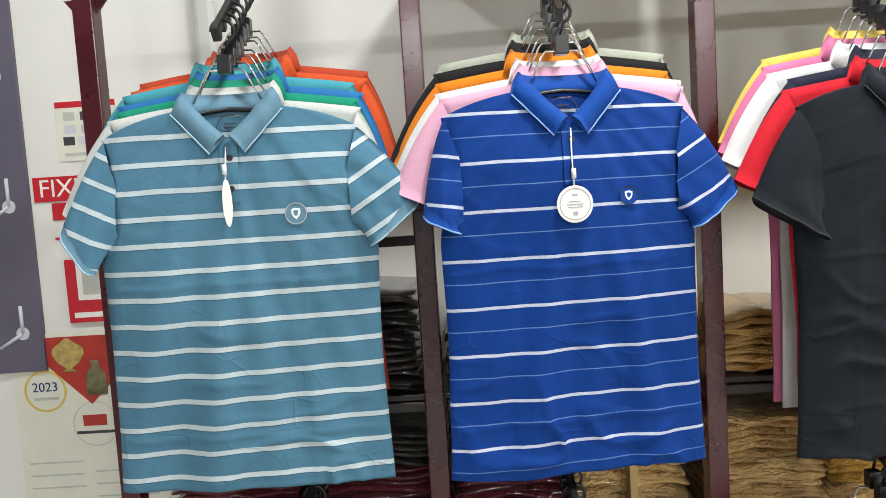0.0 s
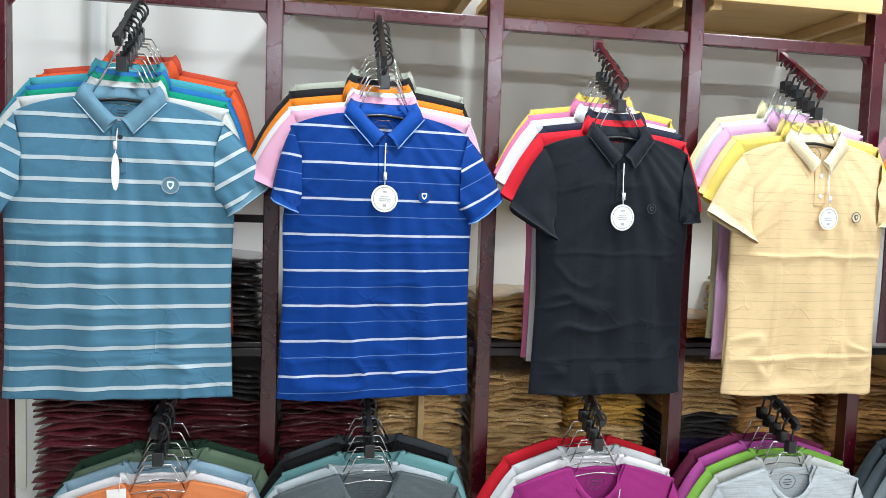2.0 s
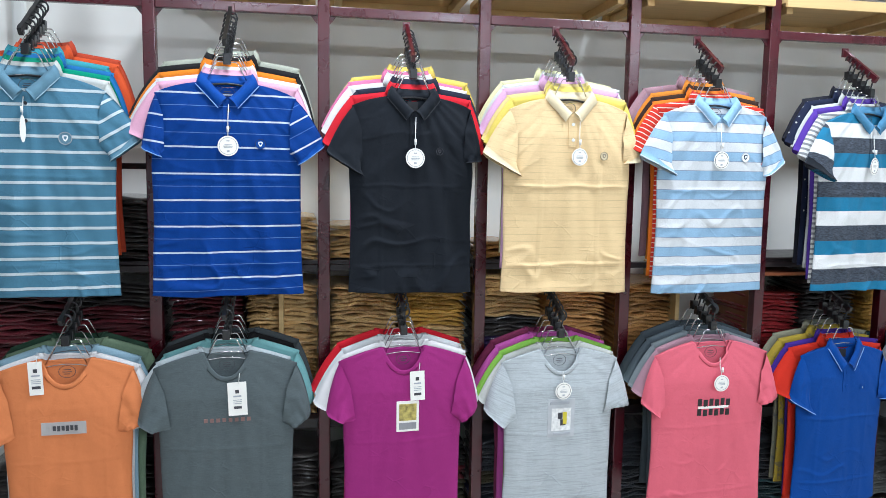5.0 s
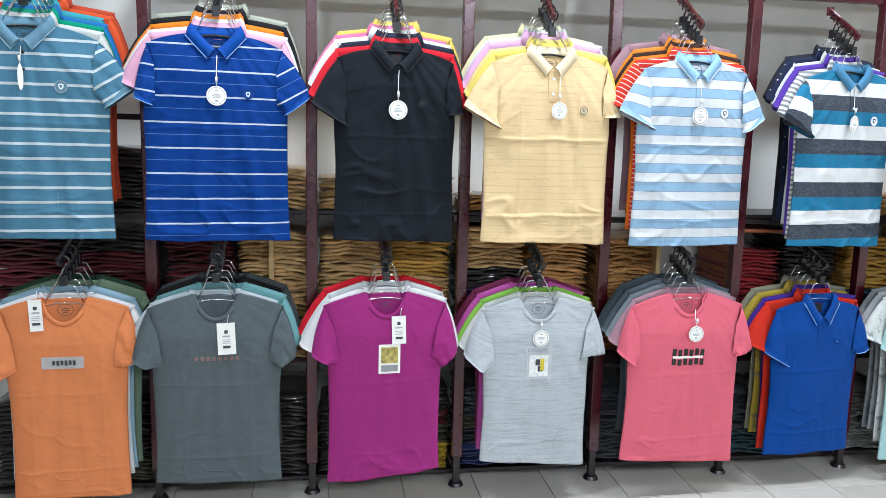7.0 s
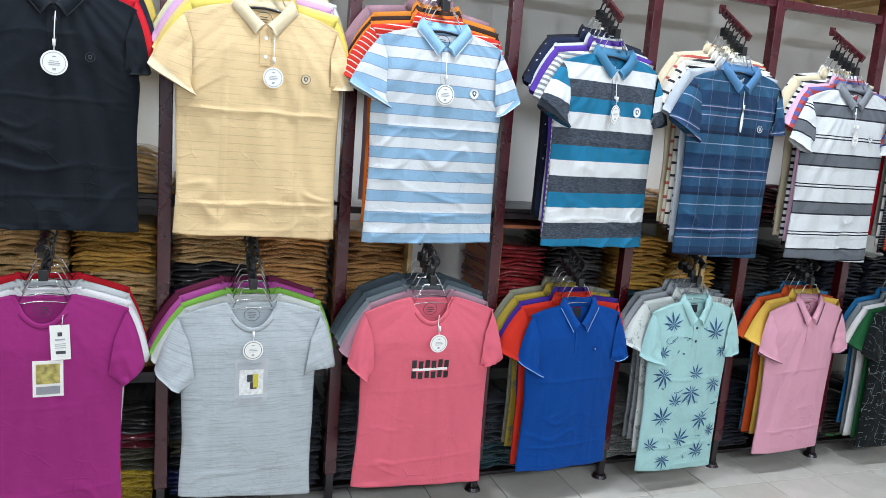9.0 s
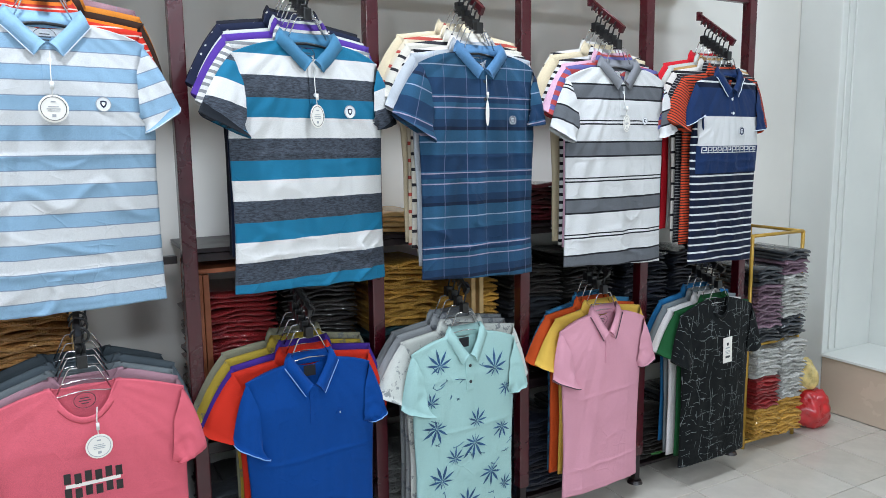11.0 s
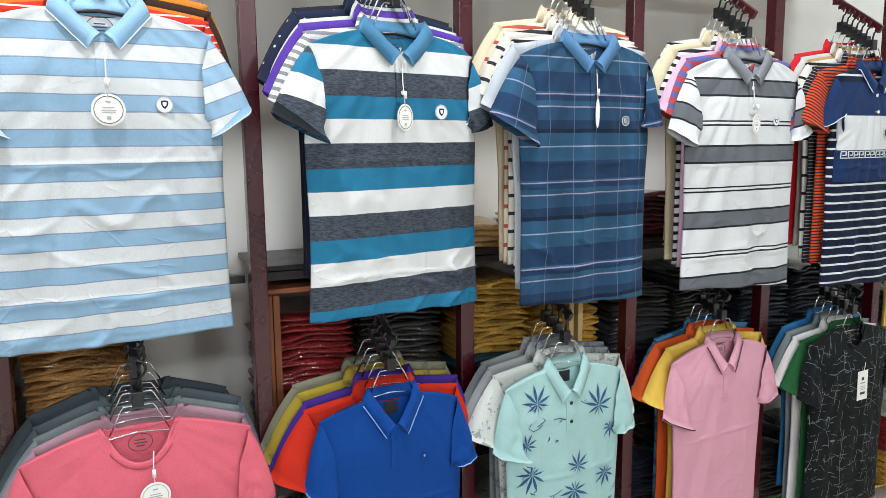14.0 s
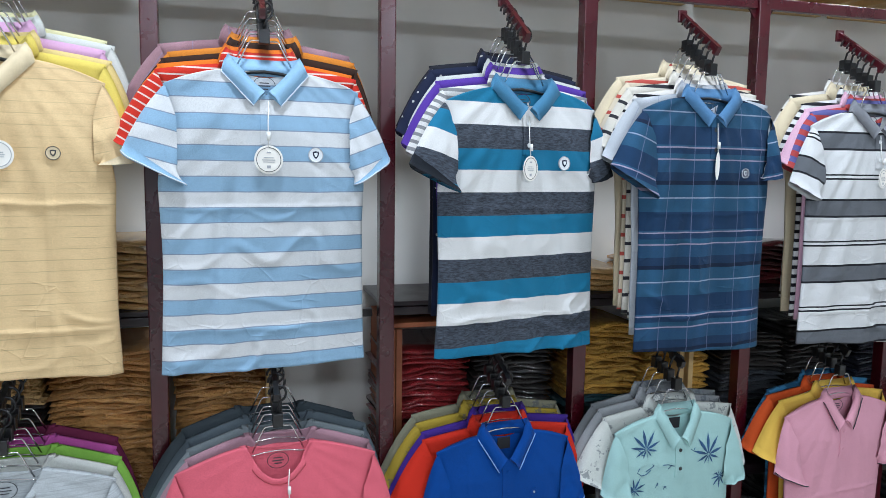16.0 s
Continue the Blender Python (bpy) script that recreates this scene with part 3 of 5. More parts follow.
class Cut:
    """The cut of one shirt, in metres from the neck point: widths, lengths and how its front bulges and folds."""

    def __init__(self, polo=True, shoulder=0.225, chest=0.25, hem=0.25, length=0.735, neck=0.085, dip=0.085, bulge=0.03, back=0.003, seed=0, skew=0.0, nx=64, nz=140, folds=1.0, square=False, soft_folds=1.0, press=0.55):
        self.square, self.soft_folds, self.press = square, soft_folds, press
        self.polo, self.shoulder, self.chest, self.hem, self.length = polo, shoulder, chest, hem, length
        self.neck, self.dip, self.bulge, self.back, self.seed, self.skew, self.nx, self.nz, self.folds = neck, dip, bulge, back, seed, skew, nx, nz, folds

    def slope(self, x):
        u = max(0.0, abs(x) - self.neck)
        if self.polo:
            return -0.032 - 0.12 * u - 0.15 * u * u if self.square else -0.030 - 0.10 * u - 1.3 * u * u
        return -0.30 * u - 0.25 * u * u if self.square else -0.2 * u - 0.7 * u * u

    def half(self, t):
        if t < 0.1:
            return self.shoulder - 0.012 * t / 0.1
        if t < 0.34:
            f = (t - 0.1) / 0.24
            return self.shoulder - 0.012 + (self.chest - self.shoulder + 0.012) * f * f * (3 - 2 * f)
        f = (t - 0.34) / 0.66
        return self.chest + (self.hem - self.chest) * f - 0.006 * math.sin(math.pi * f)

    def front(self, x, z):
        """How far forward (towards -y) the front lies at x, z."""
        t = min(1.0, max(0.0, -z / self.length))
        s = min(1.0, abs(x) / max(0.05, self.half(t)))
        swell = 0.3 + 0.7 * min(1.0, t / 0.22)
        y = -0.004 - self.bulge * swell * (1 - s ** 2.6) ** 0.5 * (0.72 + 0.28 * math.cos(t * 2.2))
        q = self.seed * 7.31
        a = self.folds
        r, th = math.hypot(x, z - 0.03), math.atan2(x, 0.03 - z)
        hang = noise.noise(Vector((th * 9 + q, 0.3 + q, r * 1.8))) * 0.015 * min(1.0, r * 1.7)
        drape = noise.noise(Vector((x * 5 + z * 3.0 + q, q, z * 2.2 - x * 2))) * 0.009 * min(1.0, t * 6)
        wx, wz = noise.noise(Vector((x * 6, q, z * 6))) * 0.09, noise.noise(Vector((z * 6 + q, 2.0, x * 6))) * 0.09
        rk = noise.noise(Vector(((x + wx) * 6 + q, 4.2 + q, (z + wz) * 11.0)))
        patch = max(0.0, 0.35 + noise.noise(Vector((x * 5 - q, 1.7, z * 5 + q))))
        crease = -0.017 * max(0.0, 1 - abs(rk) * 6) * (0.08 + t ** 2.6) * patch
        pk = noise.noise(Vector((x * 2.0 + q, 9.1 + q, (z + abs(x) * 0.7) * 16.0)))
        crease -= 0.005 * max(0.0, 1 - abs(pk) * 4) * s * s * max(0.0, 1 - abs(t - 0.33) * 4)
        cross = 0.0
        for zc, w, d in ((-self.length * 0.47, 0.0048, 0.0042), (-self.length * 0.86, 0.0048, 0.005), (0.021 - self.length, 0.003, 0.0014)):
            wob = noise.noise(Vector((x * 9 + q, zc, q))) * 0.01 if d > 0.002 else 0.0
            cross -= d * (self.press if d > 0.002 else 1.0) * math.exp(-((z - zc - wob) / w) ** 2)
        fx = abs(abs(x) - 0.115)
        mid = -0.0032 * self.press * math.exp(-(fx / 0.0045) ** 2) * min(1.0, t * 2.2)
        edge = 1 - s ** 8
        return min(-0.005, y + a * ((hang + drape + crease) * self.soft_folds + cross + mid) * edge)


def body_mesh(c):
    nx, nz = c.nx, c.nz
    verts, faces = [], []
    q = c.seed * 3.7
    for side in (0, 1):
        for j in range(nz + 1):
            t = j / nz
            tt = t ** 1.12
            hw = c.half(tt)
            for i in range(nx + 1):
                s = -1 + 2 * i / nx
                s = math.copysign(abs(s) ** 0.92, s)
                x = s * hw
                top = c.slope(x)
                if abs(x) < c.neck:
                    u = abs(x) / c.neck
                    rim = c.slope(0.0)
                    top = rim - ((c.dip + rim) if side == 0 else 0.014) * (1 - u ** (1.35 if c.polo else 2.2))
                hemz = -c.length + c.skew * s + 0.004 * noise.noise(Vector((x * 8 + q, q, 1)))
                z = top + (hemz - top) * tt
                x += 0.004 * noise.noise(Vector((z * 6, s * 2 + q, 3)))
                if side == 0:
                    y = c.front(x, z)
                else:
                    y = c.back * (1 - abs(s) ** 3) + 0.001
                verts.append((x, y, z))
    n = (nx + 1) * (nz + 1)
    for j in range(nz):
        for i in range(nx):
            a = j * (nx + 1) + i
            faces.append((a, a + nx + 1, a + nx + 2, a + 1))
            faces.append((n + a, n + a + 1, n + a + nx + 2, n + a + nx + 1))
        for i in (0, nx):
            a = j * (nx + 1) + i
            f = (a, n + a, n + a + nx + 1, a + nx + 1)
            faces.append(f if i == 0 else f[::-1])
    for i in range(nx):
        a = nz * (nx + 1) + i
        faces.append((a, n + a, n + a + 1, a + 1))
        x = verts[i][0]
        if abs(x) > c.neck and abs(verts[i + 1][0]) > c.neck:
            faces.append((i, i + 1, n + i + 1, n + i))
    return mesh_of("body", verts, faces)


def sleeve_mesh(c, sign, angle, cuff, width, length, forward, cuffed):
    """From the armhole to the cuff. angle: of the upper edge below level; cuff: of the cuff's edge; width: of the cuff.
    Built about the shoulder point with z along the sleeve, so that stripes run round it."""
    sh = Vector((sign * (c.shoulder - 0.004), c.slope(c.shoulder) - 0.002))
    pit = Vector((sign * (c.chest - 0.02), -0.255))
    a, b = math.radians(angle), math.radians(cuff)
    out = sh + length * Vector((sign * math.cos(a), -math.sin(a)))
    inn = out + width * Vector((-sign * math.cos(b), -math.sin(b)))
    bend = sh.lerp(out, 0.42) + Vector((sign * 0.012, 0.012))
    nu, nv = 16, 12
    verts, faces = [], []
    ang = math.atan2(-(out.y + inn.y - sh.y - pit.y), sign * (out.x + inn.x - sh.x - pit.x))
    q = c.seed * 5.1 + sign * 2.3
    for side in (0, 1):
        for j in range(nv + 1):
            for i in range(nu + 1):
                u = i / nu
                v = j / nv * (1 - 0.1 * max(0.0, (u - 0.7) / 0.3) ** 2 - 0.03 * max(0.0, (0.15 - u) / 0.15) ** 2)
                top = sh * (1 - v) ** 2 + bend * 2 * v * (1 - v) + out * v * v
                low = pit.lerp(inn, v)
                p = top.lerp(low, u) - Vector((sign * 0.022, 0.0)) * (1 - v) ** 3 * min(1.0, u * 2.5)
                arc = max(0.0, 1 - (2 * u - 1) ** 4) ** 0.5
                base = -0.004 - forward * v * u - 0.5 * c.bulge * (1 - v) * u
                fold = 0.006 * noise.noise(Vector((u * 5 + q, v * 2, q))) + 0.004 * noise.noise(Vector((u * 9 + v * 6, q, 0)))
                y = base - (0.015 + 0.012 * v) * arc + fold * arc * c.folds if side == 0 else base + 0.012 * arc * (0.5 + v * 0.5) + 0.001
                verts.append(Vector((p.x, y, p.y)))
    n = (nu + 1) * (nv + 1)
    for j in range(nv):
        for i in range(nu):
            k = j * (nu + 1) + i
            f = (k, k + nu + 1, k + nu + 2, k + 1)
            g = (n + k, n + k + 1, n + k + nu + 2, n + k + nu + 1)
            faces += [f, g] if sign < 0 else [f[::-1], g[::-1]]
        for i in (0, nu):
            k = j * (nu + 1) + i
            faces.append((k, n + k, n + k + nu + 1, k + nu + 1))
    # lip of the cuff, turned in a little
    for i in range(nu):
        k = nv * (nu + 1) + i
        faces.append((k, k + 1, n + k + 1, n + k))
    turn = pose(sh.x, 0, sh.y, 0, -sign * (90 - math.degrees(ang)), 0)
    inv = turn.inverted()
    # rib band over the last stretch
    band = tip = None
    if cuffed:
        bv, bf = [], []
        for side in (0, 1):
            for v in (0.87, 1.012):
                for i in range(nu + 1):
                    u = i / nu
                    j = min(nv, v * nv)
                    lo = int(min(nv - 1, math.floor(j)))
                    f = j - lo
                    p0, p1 = verts[side * n + lo * (nu + 1) + i], verts[side * n + (lo + 1) * (nu + 1) + i]
                    p = p0 + (p1 - p0) * f
                    p = p + Vector((0, -0.0022 if side == 0 else 0.002, 0))
                    bv.append(inv @ p)
        w = nu + 1
        for i in range(nu):
            f = (i, i + w, i + w + 1, i + 1)
            g = tuple(k + 2 * w for k in (i, i + 1, i + w + 1, i + w))
            bf += [f, g]
            bf.append((i + w, i + w + 1, i + 3 * w + 1, i + 3 * w))
        band = mesh_of("cuff", bv, bf)
        tip = tube_mesh("cuff_piping", [p.lerp(q, 0.12) + (inv.to_3x3() @ Vector((0, -0.0008, 0))) for p, q in zip(bv[w:2 * w], bv[:w])], 0.0017, 5)
    return mesh_of("sleeve", [inv @ v for v in verts], faces), band, turn, tip


def collar_mesh(c):
    """A polo collar that stands up round the neck and folds over into two narrow pointed leaves."""
    n = 36
    nk, rim = c.neck * 0.97, c.slope(0.0)
    verts, faces = [], []
    side_y, front_y = -0.006, c.front(0.006, -c.dip) - 0.012
    for i in range(n + 1):
        a = -1 + 2 * i / n
        s, u = math.copysign(1, a), abs(a)
        if u < 0.42:
            f = u / 0.42
            x, y = s * nk * math.sin(f * math.pi / 2), 0.010 * math.cos(f * math.pi / 2) + side_y * f * f
            z = -0.002 + 0.010 * f ** 3
            inner = Vector((x * 0.96, y - 0.003, rim - 0.010 + 0.004 * f))
            roll = Vector((x, y, z))
            outer = Vector((x + s * 0.018 * f, y + 0.008 * (1 - f) + 0.001, rim - 0.004))
            puff = Vector((s * 0.004 * f, 0.004 * (1 - f), 0.0))
        else:
            f = (u - 0.42) / 0.58
            x, z = s * (nk * (1 - f) + 0.004 * f), 0.008 * (1 - f) + (0.006 - c.dip) * f - 0.006 * math.sin(math.pi * f)
            y = side_y + (front_y - side_y) * f ** 0.8
            if z < -0.02:
                y = min(y, c.front(x, z) - 0.007)
            roll = Vector((x, y, z))
            inner = Vector((x * 0.95, y + 0.005, z - 0.004 - 0.028 * (1 - f)))
            ox, oz = s * ((c.neck + 0.017) * (1 - f) + 0.031 * f), (rim - 0.004) * (1 - f) + (-c.dip - 0.027) * f
            lift = 0.004 + 0.006 * f
            outer = Vector((ox, min(y - 0.001, c.front(ox, oz) - lift), oz))
            puff = Vector((s * 0.002, -0.005 * min(1.0, 0.3 + f), 0.002))
        mid = roll.lerp(outer, 0.4) + puff
        verts += [inner, roll, mid, outer, outer + Vector((0, 0.003, 0.001)), inner + Vector((0, 0.002, -0.001))]
    m = 6
    for i in range(n):
        for k in range(m):
            q = (k + 1) % m
            faces.append((i * m + k, i * m + q, (i + 1) * m + q, (i + 1) * m + k))
    faces.append(tuple(range(m)))
    faces.append(tuple(n * m + k for k in range(m))[::-1])
    return mesh_of("collar", verts, faces), verts


def neck_rib_mesh(c):
    """The ribbed band of a round neck."""
    verts, faces = [], []
    n, m = 32, 6
    for i in range(n):
        a = 2 * math.pi * i / n
        x = c.neck * 0.98 * math.sin(a)
        fr = math.cos(a)
        u = abs(x) / c.neck
        if fr > 0:
            z = -c.dip * max(0.0, 1 - u ** 2.2)
            y = c.front(x, z) - 0.001 if u < 0.8 else -0.004 - 0.2 * (1 - u) * c.bulge
        else:
            z, y = -0.014 * (1 - u ** 2.2), 0.006
        rad = Vector((math.sin(a), 0, -fr if fr > 0 else 0.3 * -fr)).normalized()
        for k in range(m):
            w = 2 * math.pi * k / m
            verts.append(Vector((x, y, z)) + rad * (0.0085 * math.cos(w) + 0.004) + Vector((0, -0.0026 * math.sin(w) - 0.001, 0)))
    for i in range(n):
        for k in range(m):
            j, q = (i + 1) % n, (k + 1) % m
            faces.append((i * m + k, j * m + k, j * m + q, i * m + q))
    return mesh_of("neck_rib", verts, faces)


def patch_mesh(c, x0, x1, z0, z1, lift=0.0016, nx=6, nz=6, name="patch"):
    """A thin flat piece lying on the front of the cloth."""
    verts, faces = [], []
    for lay in (1, 0):
        for j in range(nz + 1):
            for i in range(nx + 1):
                x, z = x0 + (x1 - x0) * i / nx, z0 + (z1 - z0) * j / nz
                verts.append((x, min(c.front(x, z), c.front(x + 0.004, z), c.front(x - 0.004, z), c.front(x, z + 0.004), c.front(x, z - 0.004)) - (lift if lay else -0.001), z))
    n = (nx + 1) * (nz + 1)
    for j in range(nz):
        for i in range(nx):
            a = j * (nx + 1) + i
            faces.append((a, a + 1, a + nx + 2, a + nx + 1))
    rim = [i for i in range(nx + 1)] + [j * (nx + 1) + nx for j in range(1, nz + 1)] + [nz * (nx + 1) + i for i in range(nx - 1, -1, -1)] + [j * (nx + 1) for j in range(nz - 1, 0, -1)]
    for k in range(len(rim)):
        a, b = rim[k], rim[(k + 1) % len(rim)]
        faces.append((a, n + a, n + b, b))
    return mesh_of(name, verts, faces, False)


SHARED = {}


def tag_round(e, c, x, z, r=0.033, squash=1.0, top=-0.09, ring=None):
    """A round swing ticket on a white string."""
    y = min(c.front(x, z), c.front(x, z - r), c.front(x, z + r)) - 0.014
    t = put_mesh("swing_ticket", disc_mesh("swing_ticket", r, 0.0012, 32, r * squash), M_TAG, e, pose(x, y, z), "round white card ticket on a string")
    put_mesh("printed_ring", ring_mesh("printed_ring", r * 0.86, 0.0014, 0.0006, 32, squash), ring or M_FAINT_INK, t, pose(0, -0.0013, 0))
    for zz, ww, hh in ((0.5, 0.3, 0.1), (0.14, 0.7, 0.05), (-0.02, 0.9, 0.06), (-0.16, 0.8, 0.05), (-0.5, 0.26, 0.2)):
        part("print_bar", box_bm(-ww * r * squash / 2, ww * r * squash / 2, -0.0019, -0.0012, (zz - hh / 2) * r, (zz + hh / 2) * r), M_FAINT_INK, t)
    zt = top
    put_mesh("string", tube_mesh("string", [(x + 0.004, c.front(x, zt) - 0.004, zt), (x + 0.001, c.front(x, (zt + z + r) / 2) - 0.006, (zt + z + r) / 2), (x, y - 0.001, z + r * 0.8)], 0.0014, 5), M_STRING, e)
    put_mesh("string_clip", tube_mesh("string_clip", [(x, y - 0.002, z + r + 0.012), (x, y - 0.002, z + r + 0.03)], 0.0042, 7), M_STRING, e)
    return t


def tag_side(e, c, x, z, h=0.075, top=-0.09):
    """The same ticket seen edge-on, turned on its string."""
    y = c.front(x, z) - 0.01
    put_mesh("swing_ticket", disc_mesh("swing_ticket", h / 2, 0.0012, 28, 0.0085), M_TAG, e, pose(x, y, z, 0, 0, 8), "white card ticket turned edge-on")
    put_mesh("string", tube_mesh("string", [(x + 0.002, c.front(x, top) - 0.004, top), (x, y, z + h / 2)], 0.0014, 5), M_STRING, e)
    put_mesh("string_clip", tube_mesh("string_clip", [(x, y - 0.002, z + h / 2 + 0.008), (x, y - 0.002, z + h / 2 + 0.026)], 0.0042, 7), M_STRING, e)


def tag_card(e, c, x, z, w=0.042, h=0.085):
    """An oblong card ticket with lines of small print."""
    y = min(c.front(x, z), c.front(x, z - h / 2), c.front(x, z + h / 2)) - 0.004
    t = put_mesh("swing_ticket", disc_free(w, h), M_TAG, e, pose(x, y, z, 0, -2, 0), "oblong white card ticket with small print")
    for k, (zz, ww, hh) in enumerate(((0.025, 0.012, 0.012), (0.009, 0.026, 0.005), (-0.004, 0.028, 0.002), (-0.010, 0.028, 0.002), (-0.016, 0.028, 0.002), (-0.030, 0.026, 0.009))):
        part("print_bar", box_bm(-ww / 2, ww / 2, -0.0018, -0.0011, zz - hh / 2, zz + hh / 2), M_FAINT_INK if hh < 0.006 else M_INK, t)
    put_mesh("string", tube_mesh("string", [(x + 0.004, y - 0.001, z + h / 2 - 0.006), (x + 0.008, y - 0.001, z + h / 2 + 0.03)], 0.0011, 5), M_STRING, e)


def disc_free(w, h):
    bm = box_bm(-w / 2, w / 2, -0.001, 0, -h / 2, h / 2)
    me = bpy.data.meshes.new("swing_ticket")
    bm.to_mesh(me)
    bm.free()
    return me


def shield_mesh(name, r, thick):
    """A small heraldic shield standing upright, its face towards -y."""
    out = [(-0.8, 0.85), (0.0, 1.0), (0.8, 0.85), (0.82, 0.1), (0.55, -0.55), (0.0, -1.05), (-0.55, -0.55), (-0.82, 0.1)]
    n = len(out)
    verts = [(x * r, y, z * r) for y in (0.0, -thick) for x, z in out]
    faces = [tuple(range(n)), tuple(n + k for k in range(n))[::-1]] + [(k, n + k, n + (k + 1) % n, (k + 1) % n) for k in range(n)]
    return mesh_of(name, verts, faces, False)


def badge(e, c, x, z, base, ring, r=0.0165, rim=None, lift=0.0004):
    """A small embroidered chest badge."""
    y = min(c.front(x + dx * r, z + dz * r) for dx, dz in ((0, 0), (1, 0), (-1, 0), (0, 1), (0, -1), (0.7, 0.7), (-0.7, 0.7), (0.7, -0.7), (-0.7, -0.7))) - lift
    b = put_mesh("chest_badge", disc_mesh("chest_badge", r, 0.0016, 24), base, e, pose(x, y, z), "small round embroidered chest badge")
    put_mesh("badge_ring", ring_mesh("badge_ring", r, r * 0.09, 0.0012, 24), rim or ring, b, pose(0, -0.0014, 0))
    put_mesh("badge_shield", shield_mesh("badge_shield", r * 0.5, 0.0012), ring, b, pose(0, -0.0014, 0))
    put_mesh("shield_field", shield_mesh("shield_field", r * 0.27, 0.0008), base if base != ring else M_FAINT_INK, b, pose(0, -0.0024, r * 0.03))


def shirt(cut, x, y, z, yaw, mat, label, category, group, left=(62, 35, 0.14), right=(62, 30, 0.11), collar=None, sleeve=None, cuff=None, trim=None, buttons=None, lean=0.0, inner=None, key=None, reach=0.186):
    """A shirt hanging with its neck point at x, y, z."""
    e = empty("polo_shirt" if cut.polo else "t_shirt", pose(x, y, z, lean, 0, yaw), label, category, group)
    if key and key in SHARED:
        meshes = SHARED[key]
    else:
        body = body_mesh(cut)
        sl = sleeve_mesh(cut, -1, left[0], left[1], left[2], reach, 0.03 if left[1] > 12 else 0.012, cut.polo)
        sr = sleeve_mesh(cut, 1, right[0], right[1], right[2], reach, 0.02 if right[1] > 12 else 0.01, cut.polo)
        if cut.polo:
            neck, line = collar_mesh(cut)
            edge = None
            if trim:
                edge = tube_mesh("collar_piping", [line[i * 6 + 3] + Vector((0, -0.001, 0)) for i in range(37)], 0.0015, 5)
        else:
            neck, edge = neck_rib_mesh(cut), None
        meshes = (body, sl, sr, neck, edge)
        if key:
            SHARED[key] = meshes
    body, sl, sr, neck, edge = meshes
    put_mesh("body", body, mat, e)
    for me, band, m, tip in (sl, sr):
        s = put_mesh("sleeve", me, sleeve or mat, e, m)
        if band:
            put_mesh("cuff", band, cuff or collar or mat, s)
            if trim:
                put_mesh("cuff_piping", tip, trim, s)
    put_mesh("collar" if cut.polo else "neck_rib", neck, collar or mat, e)
    if edge and trim:
        put_mesh("collar_piping", edge, trim, e)
    if key is None and not inner:
        mark = put_mesh("neck_print", ring_mesh("neck_print", 0.021, 0.0012, 0.0006, 24, 1.25), M_INK, e, pose(0, cut.back - 0.001, -0.062 if cut.polo else -0.045), "printed size mark inside the neck")
        for zz, ww in ((0.006, 0.022), (-0.001, 0.028), (-0.008, 0.018)):
            part("print_bar", box_bm(-ww / 2, ww / 2, -0.0006, 0.0, zz - 0.0012, zz + 0.0012), M_INK, mark)
    if inner:
        put_mesh("neck_label", patch_back(cut), inner, e, None, "woven label inside the neck")
    if buttons:
        plk = put_mesh("placket", patch_mesh(cut, -0.016, 0.016, -cut.dip - 0.115, -cut.dip - 0.004, 0.0022, 3, 8, "placket"), mat, e)
        for k in range(2):
            zz = -cut.dip - 0.035 - 0.055 * k
            put_mesh("button", disc_mesh("button", 0.0058, 0.0022, 14), buttons, plk, pose(0.002, cut.front(0.002, zz) - 0.002, zz))
    return e


def patch_back(c):
    bm = box_bm(-0.019, 0.019, c.back - 0.0025, c.back - 0.001, -0.078, -0.045)
    me = bpy.data.meshes.new("neck_label")
    bm.to_mesh(me)
    bm.free()
    return me

# ---------------------------------------------------------------- cloths
W = srgb("eef0ee")
C_S1 = cloth("teal_striped_cotton", srgb("5f8ba2"), [(0.0, srgb("d3e2e6")), (0.19, srgb("3f6b7d")), (0.225, srgb("5688a2"))], 0.0486, 0.0267)
C_S1C = cloth("dusty_blue_rib", srgb("6f97ab"))
C_S2 = cloth("royal_blue_striped_cotton", srgb("123f9e"), [(0.0, srgb("cfdaf0")), (0.064, srgb("003d90")), (0.49, srgb("5f83c4")), (0.515, srgb("003d90"))], 0.0867, 0.0234)
C_S2C = cloth("royal_blue_rib", srgb("0a4ba4"))
C_S3 = cloth("charcoal_cotton", srgb("151b23"))
C_S4 = cloth("cream_slub_cotton", srgb("fbdca6"), extra="slub")
C_S4C = cloth("cream_rib", srgb("f6e4bc"))
C_S5 = cloth("sky_blue_white_striped_cotton", W, [(0.0, srgb("8f9fb4")), (0.035, srgb("9dc1dd")), (0.49, srgb("8f9fb4")), (0.525, srgb("e8ebec"))], 0.0712, 0.0112)
C_S5C = cloth("sky_blue_rib", srgb("9cc4e2"))
C_S6 = cloth("teal_white_slate_striped_cotton", W, [(0.0, srgb("f2f3f1")), (0.33, srgb("4a515c")), (0.68, srgb("2a7fa6"))], 0.169, 0.098, "melange")
C_S6C = cloth("teal_rib", srgb("5089ae"))
C_S7 = cloth("navy_plaid_cotton", srgb("2c5273"), [(0.0, srgb("142540")), (0.045, srgb("2e5878")), (0.19, srgb("93a2ba")), (0.205, srgb("2e5878")), (0.36, srgb("1f3d60")), (0.58, srgb("315c7e")), (0.6, srgb("a39cb4")), (0.615, srgb("223f62")), (0.68, srgb("2f5a7a")), (0.74, srgb("a39cb4")), (0.755, srgb("2a4f71")), (0.9, srgb("1f3a5a"))], 0.237, 0.211, "plaid")
